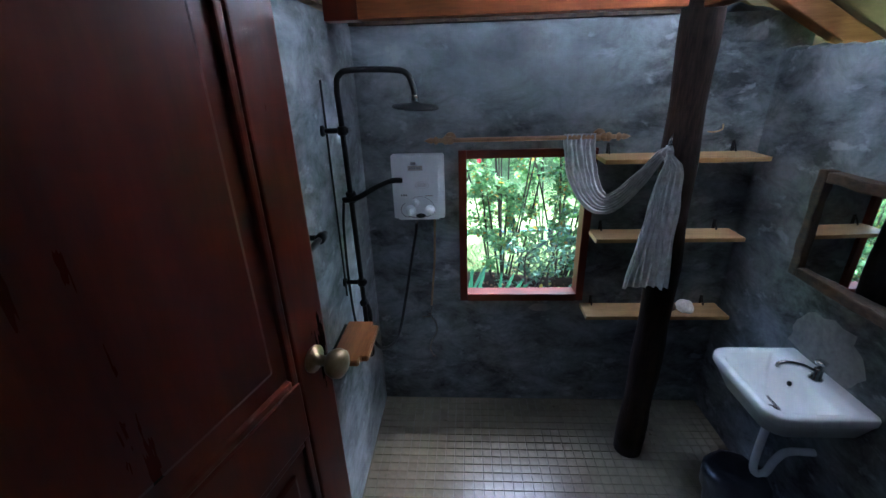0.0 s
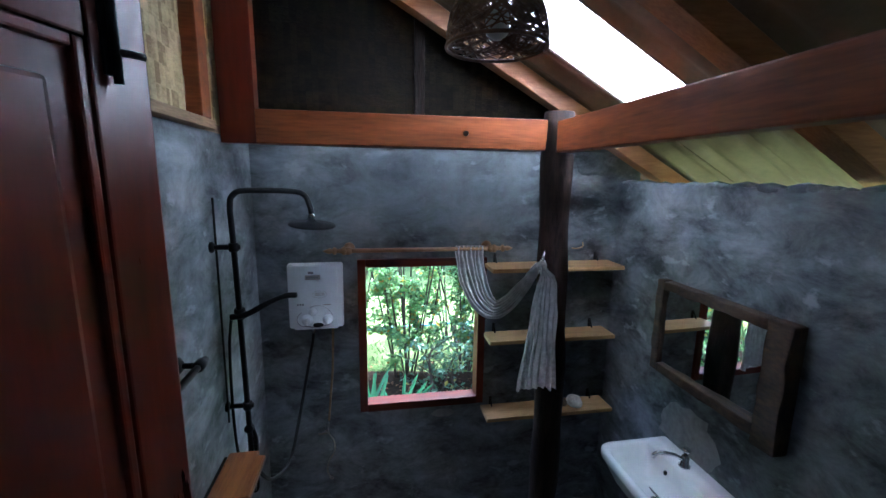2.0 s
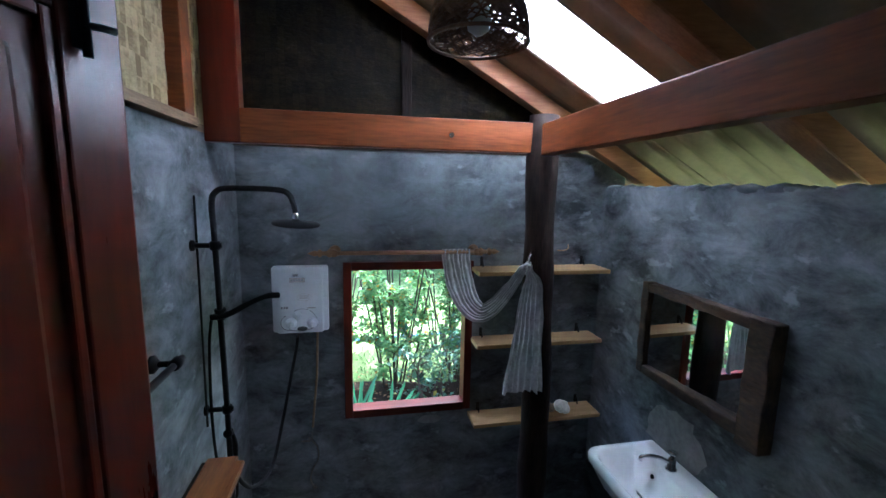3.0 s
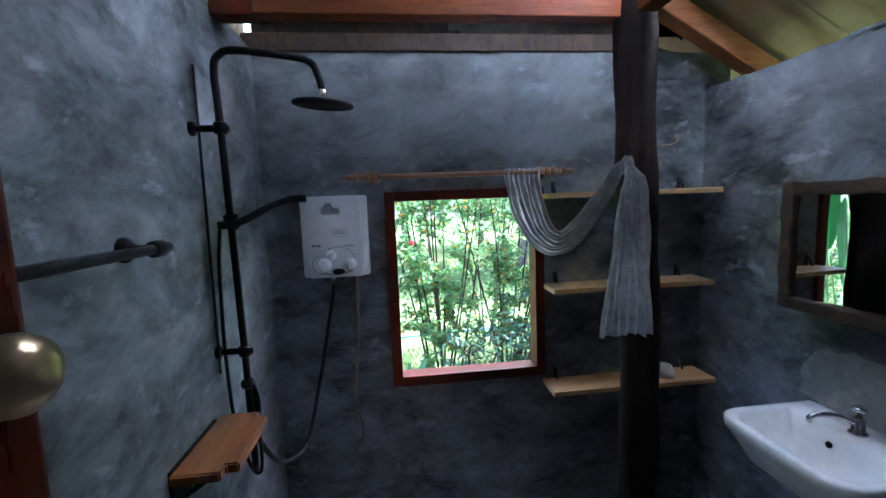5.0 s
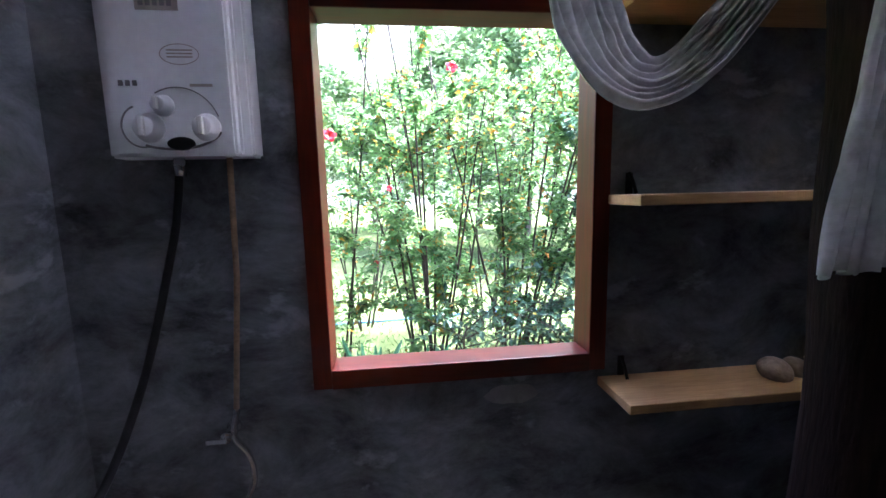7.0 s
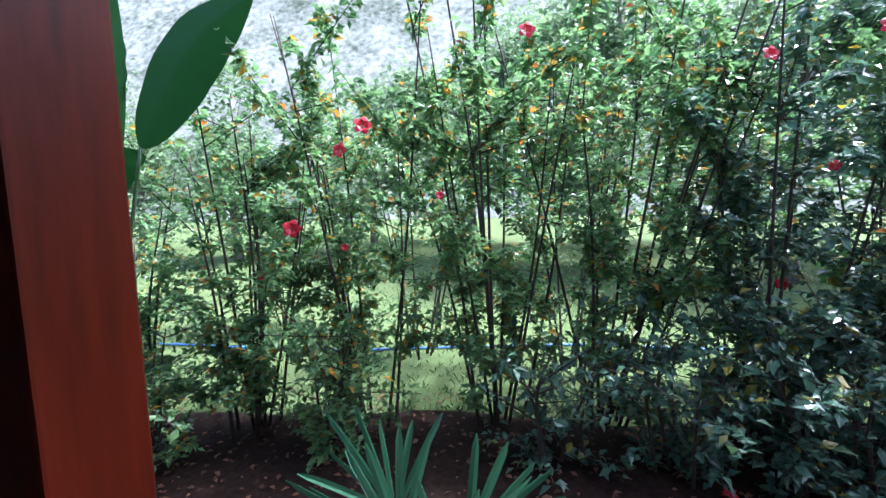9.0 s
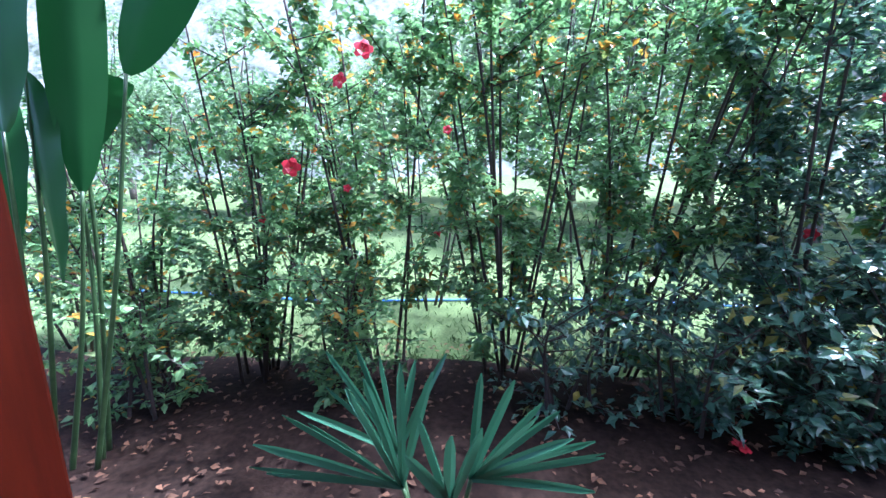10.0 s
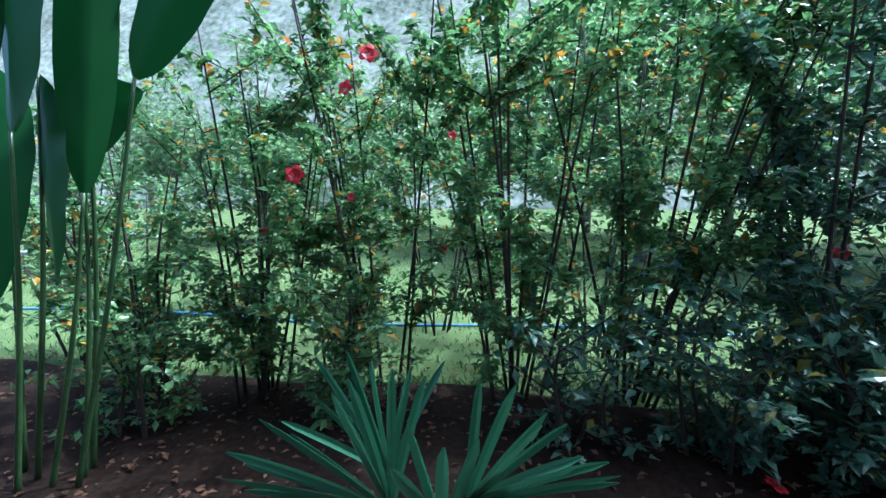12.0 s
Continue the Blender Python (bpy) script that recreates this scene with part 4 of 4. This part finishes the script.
def bush(x, y, stems, height, spread, leaves, lean, seed, mat, label, size=0.075, low=0.15, dense=1.0):
    """A shrub of thin upright stems that fork above, with leaves along the twigs."""
    rnd = random.Random(seed)
    ob = empty("hibiscus_bush", label, "bush", (x, y, GZ + 0.01), "bushes of the hedge")
    lv = Leaves()
    twigs = []
    for s in range(stems):
        a = rnd.uniform(0, 6.283)
        r0, r1 = rnd.uniform(0.02, 0.2), spread * rnd.uniform(0.35, 1.0)
        h = height * rnd.uniform(0.72, 1.05)
        top = Vector((x + r1 * math.cos(a), y + r1 * math.sin(a) * 0.75 + lean * h, GZ + h))
        base = Vector((x + r0 * math.cos(a), y + r0 * math.sin(a), GZ - 0.02))
        mid = base.lerp(top, 0.5) + Vector((rnd.uniform(-0.06, 0.06), rnd.uniform(-0.06, 0.06), 0.08))
        line = curve([base, mid, top], 6)
        part("stem", tube(line, [0.013 - 0.009 * i / (len(line) - 1) for i in range(len(line))], None, 6), M_STEM, ob, "", True)
        twigs.append((line, 0.004, 1.0))
    bm = bmesh.new()
    subs = []
    for line, _, _ in twigs:
        for k in range(int(7 * dense)):
            f = rnd.uniform(low, 0.97)
            p = line[int(f * (len(line) - 1))]
            d = Vector((rnd.gauss(0, 1), rnd.gauss(0, 1), rnd.uniform(-0.1, 1.1))).normalized()
            L = rnd.uniform(0.25, 0.7) * (0.55 + 0.45 * f) * (1 + spread * 0.3)
            tw = [p, p + d * L * 0.5 + Vector((0, 0, 0.03)), p + d * L + Vector((0, 0, 0.02 + 0.1 * rnd.random()))]
            tube(tw, [0.005, 0.0035, 0.002], bm, 4)
            subs.append(tw)
    tw_ob = part("twigs", bm, M_STEM, ob, "thin dark twigs")
    tw_ob["kind"] = "stuff"
    for k in range(int(leaves * 1.35)):
        tw = rnd.choice(subs)
        f = rnd.random() ** 0.7 * 2
        i = min(int(f), 1)
        p = tw[i].lerp(tw[i + 1], f - i) + Vector((rnd.gauss(0, 0.025), rnd.gauss(0, 0.025), rnd.gauss(0, 0.025)))
        d = Vector((rnd.gauss(0, 1), rnd.gauss(0, 1), rnd.uniform(-0.7, 0.5)))
        lv.add(p, d, Vector((rnd.gauss(0, 0.5), rnd.gauss(0, 0.5), 1)), size * rnd.uniform(0.45, 1.1))
    lv.make("leaves", mat, ob, "small green leaves, a few yellow and orange")
    return ob


def add_flower(ob, x, y, z, s, turn):
    piece("flower", FLOWER, ob, Matrix.Translation(Vector((x, y, z)) - ob.location) @ pose(0, 0, 0, 75, 0, turn) @ Matrix.Scale(s, 4))


HEDGE = "leggy hibiscus bush with thin dark stems"
GX = -0.075  # the planting sits this far to the left of its first plan
bushes = [bush(-1.25 + GX, 4.65, 10, 2.5, 0.75, 5600, -0.05, 1, M_LEAF, HEDGE + ", red flowers", 0.07, 0.08),
          bush(-0.42 + GX, 4.85, 10, 2.85, 0.80, 5600, -0.10, 2, M_LEAF, HEDGE + ", red flowers"),
          bush(0.55 + GX, 4.90, 11, 3.1, 0.90, 7200, -0.12, 3, M_LEAF, HEDGE + ", yellowing leaves"),
          bush(1.30 + GX, 4.90, 10, 3.1, 0.95, 7600, -0.14, 4, M_LEAF, HEDGE + ", orange-tipped crown"),
          bush(2.30 + GX, 4.60, 10, 2.9, 0.90, 8600, -0.10, 5, M_LEAFD, "dense dark green shrub reaching down to the soil", 0.08, 0.06, 1.6),
          bush(3.35 + GX, 4.75, 9, 3.0, 1.0, 7600, -0.10, 6, M_LEAF, "dense green shrub with pink flowers", 0.085, 0.05, 1.5),
          bush(-2.05 + GX, 4.55, 9, 1.95, 0.7, 4200, 0.0, 7, M_LEAF, HEDGE + ", thin and open", 0.07, 0.04),
          bush(-1.70 + GX, 4.2, 6, 0.9, 0.45, 1200, 0.0, 16, M_LEAF, "low green shrub at the foot of the hedge", 0.07, 0.05),
          bush(-3.1 + GX, 5.0, 8, 2.1, 0.8, 3600, 0.0, 8, M_LEAF, HEDGE + ", thin and open"),
          bush(1.62 + GX, 4.25, 6, 0.85, 0.40, 1000, -0.02, 9, M_LEAFD, "low dark green shrub at the foot of the hedge", 0.085, 0.02, 1.4),
          bush(0.85 + GX, 4.35, 5, 0.7, 0.3, 450, 0.0, 10, M_LEAFD, "low dark green shrub at the foot of the hedge", 0.085, 0.02, 1.2),
          bush(2.25, 4.10, 8, 0.95, 0.45, 2200, 0.0, 17, M_LEAFD, "low dark green shrub at the foot of the hedge", 0.09, 0.02, 1.5),
          bush(2.95, 4.15, 9, 1.25, 0.55, 3200, 0.0, 18, M_LEAFD, "dense dark green shrub reaching down to the soil", 0.09, 0.02, 1.6),
          bush(3.75, 4.25, 9, 1.4, 0.6, 3200, 0.0, 19, M_LEAFD, "dense dark green shrub reaching down to the soil", 0.09, 0.02, 1.6),
          bush(-0.75, 4.45, 7, 0.9, 0.4, 1500, 0.0, 20, M_LEAF, "low green shrub at the foot of the hedge", 0.075, 0.04, 1.2),
          bush(2.6, 5.6, 8, 3.3, 1.0, 3200, -0.05, 12, M_LEAF, "tall leafy shrub behind the hedge", 0.08, 0.5, 1.4),
          bush(1.2, 5.9, 8, 3.1, 1.0, 2400, 0.0, 13, M_LEAF, "tall leafy shrub behind the hedge", 0.08, 0.55, 1.4),
          bush(-0.3, 6.3, 7, 2.5, 0.9, 1700, 0.0, 14, M_LEAF, "tall leafy shrub behind the hedge", 0.08, 0.55, 1.2),
          bush(-2.4, 7.5, 7, 2.2, 1.0, 3400, 0.0, 15, M_LEAF, "leafy shrub on the lawn behind the hedge", 0.09, 0.4, 1.2)]
for i, x, y, z, s, a in ((0, -0.60, 4.0, 1.04, 1.1, 10), (1, -0.315, 3.98, 1.44, 0.9, -15), (1, -0.14, 3.78, 1.52, 0.95, 15), (1, 0.045, 4.7, 0.59, 0.9, 60), (4, 2.33, 4.62, 0.61, 0.9, -30), (0, -1.15, 4.35, -0.05, 0.7, 20), (1, -0.35, 4.1, 0.93, 0.5, 0), (2, 0.2, 3.9, 1.2, 0.5, 10), (3, 0.62, 3.9, 1.95, 0.9, 0), (4, 1.7, 3.9, 1.8, 0.8, 0), (4, 2.2, 3.9, 1.9, 0.9, -30), (4, 2.05, 3.95, 1.3, 0.6, -30), (5, 2.75, 4.2, 1.6, 0.8, -20), (0, -0.9, 4.2, 0.75, 0.5, 40)):
    add_flower(bushes[i], x + GX, y, z, s * 0.85, a)
fl = new("fallen_flower", FLOWER)
fl.matrix_basis = pose(1.66, 4.05, GZ + 0.05, 20, 10, 40)
tagged(fl, "red hibiscus flower fallen on the soil", "flower")

# broad-leaved clump beside the window
def broad_leaf(base, joint, tip, width, bank, seed, parent):
    """A stalk and one long paddle leaf with a midrib fold and a wavy edge."""
    base, joint, tip = Vector(base), Vector(joint), Vector(tip)
    st = part("stalk", tube(curve([base, base.lerp(joint, 0.55) + Vector((0.03, 0, 0.02)), joint], 8), [0.014 - 0.007 * i / 16 for i in range(17)], None, 8), M_BANSTEM, parent, "", True)
    bm = bmesh.new()
    mid = curve([joint, joint.lerp(tip, 0.5) + Vector((0, 0, 0.10)), tip], 12)
    rows = []
    for i, p in enumerate(mid):
        f = i / (len(mid) - 1)
        w = width * math.sin(math.pi * (0.008 + 0.984 * f) ** 0.8) ** 0.75
        tan = (mid[min(i + 1, len(mid) - 1)] - mid[max(i - 1, 0)]).normalized()
        side = Matrix.Rotation(bank, 3, tan) @ tan.cross(Vector((0, 1, 0))).normalized()
        nn = side.cross(tan)
        row = []
        for k in range(9):
            s = (k - 4) / 4
            row.append(bm.verts.new(p + side * w * s + nn * (0.22 * w * abs(s) + 0.004 * math.sin(i * 1.1 + k + seed) * abs(s))))
        rows.append(row)
    for i in range(len(rows) - 1):
        for k in range(8):
            bm.faces.new((rows[i][k], rows[i][k + 1], rows[i + 1][k + 1], rows[i + 1][k]))
    part("blade", bm, M_BANANA, st, "glossy green paddle leaf", True)


he2 = empty("heliconia_clump", "tall clump of broad green paddle leaves by the window", "plant", (-1.7, 3.6, GZ))
for i, (bx, by, j, t, w, bk) in enumerate((
        (-1.68, 3.62, (-1.22, 3.68, 1.44), (-0.64, 3.66, 2.06), 0.13, 0.25),
        (-1.80, 3.60, (-1.46, 3.62, 0.95), (-1.24, 3.60, 2.25), 0.11, 0.6),
        (-1.92, 3.55, (-1.66, 3.52, 1.2), (-1.42, 3.46, 2.2), 0.17, -0.3),
        (-1.95, 3.66, (-1.62, 3.62, 1.45), (-1.56, 3.55, 0.55), 0.12, 0.3),
        (-1.76, 3.78, (-1.50, 3.72, 1.35), (-1.28, 3.70, 1.95), 0.13, -0.4),
        (-2.02, 3.50, (-1.80, 3.45, 1.3), (-1.72, 3.36, 2.2), 0.18, 0.5),
        (-2.10, 3.72, (-1.90, 3.66, 1.5), (-1.80, 3.5, 0.5), 0.15, -0.2),
        (-1.72, 3.70, (-1.58, 3.74, 1.1), (-1.30, 3.80, 1.42), 0.10, 0.8))):
    broad_leaf((bx, by, GZ - 0.02), j, t, w, bk, i, he2)

# fan palm below the window
pa = empty("fan_palm", "small green fan palm in the bed under the window", "palm", (0.16, 3.08, GZ))
rnd = random.Random(21)
for fx, fy, fz, a0, a1, n, ln, wd in ((0.04, 3.09, 0.03, 176, 80, 13, 0.47, 0.0115), (0.262, 3.05, 0.11, 82, 4, 11, 0.39, 0.0110), (0.20, 3.00, 0.06, 112, 78, 4, 0.33, 0.015), (0.0, 3.22, 0.05, 146, 66, 7, 0.45, 0.0105)):
    hub = Vector((fx, fy, fz))
    stalk = part("stalk", tube(curve([(0.16, 3.08, GZ - 0.02), (0.16 + (fx - 0.16) * 0.4, 3.08, GZ + 0.3), hub], 6), 0.007, None, 6), M_BANSTEM, pa, "", True)
    for k in range(n):
        a = radians(a0 + (a1 - a0) * k / (n - 1) + rnd.uniform(-4, 4))
        d = Vector((math.cos(a), rnd.uniform(-0.35, 0.2), math.sin(a))).normalized()
        L = ln * rnd.uniform(0.82, 1.1)
        s = Matrix.Rotation(rnd.uniform(-0.5, 0.5), 3, d) @ d.cross(Vector((0, -1, 0))).normalized()
        nn = s.cross(d)
        bm = bmesh.new()
        rows = []
        for i in range(9):
            f = i / 8
            w = wd * (0.22 + 1.0 * math.sin(math.pi * min(1, f * 0.72 + 0.12)) ** 0.8) * (1 if f < 0.98 else 0.3)
            c = hub + d * L * f - Vector((0, 0, 0.10 * L * f * f))
            rows.append([bm.verts.new(c + s * w * q + nn * abs(q) * w * 0.5) for q in (-1, 0, 1)])
        for p, q in zip(rows, rows[1:]):
            for i in (0, 1):
                bm.faces.new((p[i], p[i + 1], q[i + 1], q[i]))
        part("leaflet", bm, M_PALM, stalk, "", False)

# litter on the bed, grass tufts, hose
rnd = random.Random(31)
lit = Leaves()
for k in range(3500):
    x, y = rnd.uniform(-4, 4.5), rnd.uniform(2.4, 5.3)
    lit.add(Vector((x, y, GZ + 0.045 + 0.03 * noise.noise((x * 2, y * 2, 0)) + rnd.uniform(0, 0.02))), Vector((rnd.gauss(0, 1), rnd.gauss(0, 1), 0.1)), Vector((rnd.gauss(0, 0.3), rnd.gauss(0, 0.3), 1)), rnd.uniform(0.02, 0.06))
tagged(lit.make("leaf_litter", M_DEADLEAF, None, "dry brown fallen leaves scattered on the soil"), category="leaf litter")
gr = Leaves()
for k in range(14000):
    y = 5.0 + 9 * rnd.random() ** 1.6
    x = rnd.uniform(-1.2, 1.2) * y
    gr.add(Vector((x, y, GZ)), Vector((rnd.gauss(0, 0.5), rnd.gauss(0, 0.5), 1)), Vector((0, 1, 0)), rnd.uniform(0.03, 0.08), 0.16)
tagged(gr.make("grass", M_BLADE, None, "short grass blades of the lawn"), category="grass")
ho = part("garden_hose", tube(curve([(x, 6.5 + 0.12 * math.sin(x * 1.1), GZ + 0.02) for x in (-6, -4.5, -3, -1.5, 0, 1.5, 3, 4.5)], 6), 0.014, None, 8), M_HOSE, None, "", True)
tagged(ho, "blue garden hose lying across the lawn", "hose")

# grey bench far across the lawn
be = empty("garden_bench", "grey wooden table bench standing on the lawn", "bench", (-8.3, 9.6, GZ))
for z, y0, y1 in ((0.72, 9.3, 9.95), (0.42, 8.8, 9.1)):
    part("plank", box(-9.4, -7.2, y0, y1, GZ + z - 0.06, GZ + z, 0.01), M_GREYWOOD, be)
for x in (-9.1, -7.5):
    part("leg", box(x - 0.05, x + 0.05, 9.55, 9.65, GZ, GZ + 0.659, 0.01), M_GREYWOOD, be)
    part("leg", box(x - 0.05, x + 0.05, 8.9, 9.0, GZ, GZ + 0.359, 0.01), M_GREYWOOD, be)


def tree(x, y, h, crown, n, seed, label):
    rnd = random.Random(seed)
    ob = empty("garden_tree", label, "tree", (x, y, GZ), "trees behind the lawn")
    top = Vector((x + rnd.uniform(-0.4, 0.4), y, GZ + h * 0.75))
    part("trunk", tube(curve([(x, y, GZ - 0.05), (x + rnd.uniform(-0.2, 0.2), y, GZ + h * 0.35), top], 6), [0.16 - 0.1 * i / 12 for i in range(13)], None, 9, 0.1, rnd), M_TRUNK, ob, "", True)
    lv = Leaves()
    for b in range(16):
        f = rnd.uniform(0.25, 1.0)
        p = Vector((x, y, GZ + h * 0.75 * f))
        d = Vector((rnd.gauss(0, 1), rnd.gauss(0, 1), rnd.uniform(0, 0.9))).normalized()
        e = p + d * crown * rnd.uniform(0.5, 1.0)
        part("limb", tube([p, p.lerp(e, 0.5) + Vector((0, 0, 0.15)), e], [0.05, 0.03, 0.012], None, 6), M_TRUNK, ob, "", True)
        for c in range(5):
            q = p.lerp(e, rnd.uniform(0.4, 1.1)) + Vector((rnd.gauss(0, 0.3), rnd.gauss(0, 0.3), rnd.gauss(0, 0.3)))
            for k in range(n // 80):
                o = Vector((rnd.gauss(0, 0.28), rnd.gauss(0, 0.28), rnd.gauss(0, 0.22))) * crown * 0.5
                lv.add(q + o, Vector((rnd.gauss(0, 1), rnd.gauss(0, 1), rnd.uniform(-0.8, 0.4))), Vector((rnd.gauss(0, 0.5), rnd.gauss(0, 0.5), 1)), rnd.uniform(0.14, 0.30))
    lv.make("crown", M_TREELEAF, ob, "loose green foliage")


for i, (x, y, h, c, n) in enumerate((
        (-7.5, 15, 5.0, 2.4, 5600), (-3.4, 17, 5.5, 2.4, 5600), (0.4, 14, 7.0, 2.8, 8000), (3.6, 12, 8.0, 2.8, 8000), (6.6, 10.5, 8.5, 3.0, 9600),
        (10.5, 11, 9.0, 3.2, 8000), (-12.5, 17, 5.5, 2.6, 4800), (4.0, 20, 10.0, 4.0, 8000), (8.5, 18, 11.0, 4.2, 8000), (-0.9, 22, 8.0, 3.6, 7200), (13.5, 14.5, 10, 3.8, 6400), (-6.0, 25, 7.5, 3.5, 6400), (-18, 22, 8, 3.6, 5600))):
    tree(x, y, h, c, n, 50 + i, "leafy green tree standing at the far side of the lawn")
bm = bmesh.new()
g = {}
for i in range(81):
    for j in range(13):
        x = -160 + i * 4
        f = j / 12
        g[i, j] = bm.verts.new((x, 60 + 40 * f, GZ + (62 + 9 * noise.noise((x * 0.02, 1, 0)) - 0.05 * x) * f + (2.5 * noise.noise((x * 0.2, j * 0.9, 2)) if j else -0.5)))
for i in range(80):
    for j in range(12):
        bm.faces.new((g[i, j], g[i + 1, j], g[i + 1, j + 1], g[i, j + 1]))
tagged(part("backdrop_hill", bm, M_HILL, None, "", True), "wooded hillside beyond the lawn, pale haze painted into its colour", "hillside", kind="structure")

# ---- floor of small tiles, last ----
floor = empty("floor", "beige floor of small square tiles", "floor", kind="structure")
part("screed", box(XL, XR, YN, YB, -0.06, -0.0035, 0), M_GROUT, floor)
S = 0.05


def tile_mesh():
    bm = bmesh.new()
    h, t = S / 2 - 0.0015, 0.003
    lo = [bm.verts.new((a * h, b * h, -t)) for a, b in ((-1, -1), (1, -1), (1, 1), (-1, 1))]
    hi = [bm.verts.new((a * (h - 0.001), b * (h - 0.001), 0)) for a, b in ((-1, -1), (1, -1), (1, 1), (-1, 1))]
    bm.faces.new(hi)
    for k in range(4):
        bm.faces.new((lo[k], lo[(k + 1) % 4], hi[(k + 1) % 4], hi[k]))
    return to_mesh("tile", bm, M_TILE)


TILE = tile_mesh()
rest_v, rest_f = [], []
nx, ny = int((XR - XL) / S), int((YB - YN) / S)
for i in range(nx):
    for j in range(ny):
        c = Vector((XL + 0.008 + (i + 0.5) * S, YB - 0.008 - (j + 0.5) * S, 0.0003 * noise.noise((i * 3.1, j * 2.7, 0))))
        if 2 <= i < 22 and 8 <= j < 23:
            piece("tile", TILE, floor, Matrix.Translation(c))
        else:
            k = len(rest_v)
            rest_v += [c + v.co for v in TILE.vertices]
            rest_f += [tuple(k + q for q in p.vertices) for p in TILE.polygons]
me = bpy.data.meshes.new("tiles")
me.from_pydata(rest_v, [], rest_f)
me.materials.append(M_TILE)
rest = new("tiles", me)
rest.parent = floor
tagged(rest, "small beige floor tiles", kind="stuff")
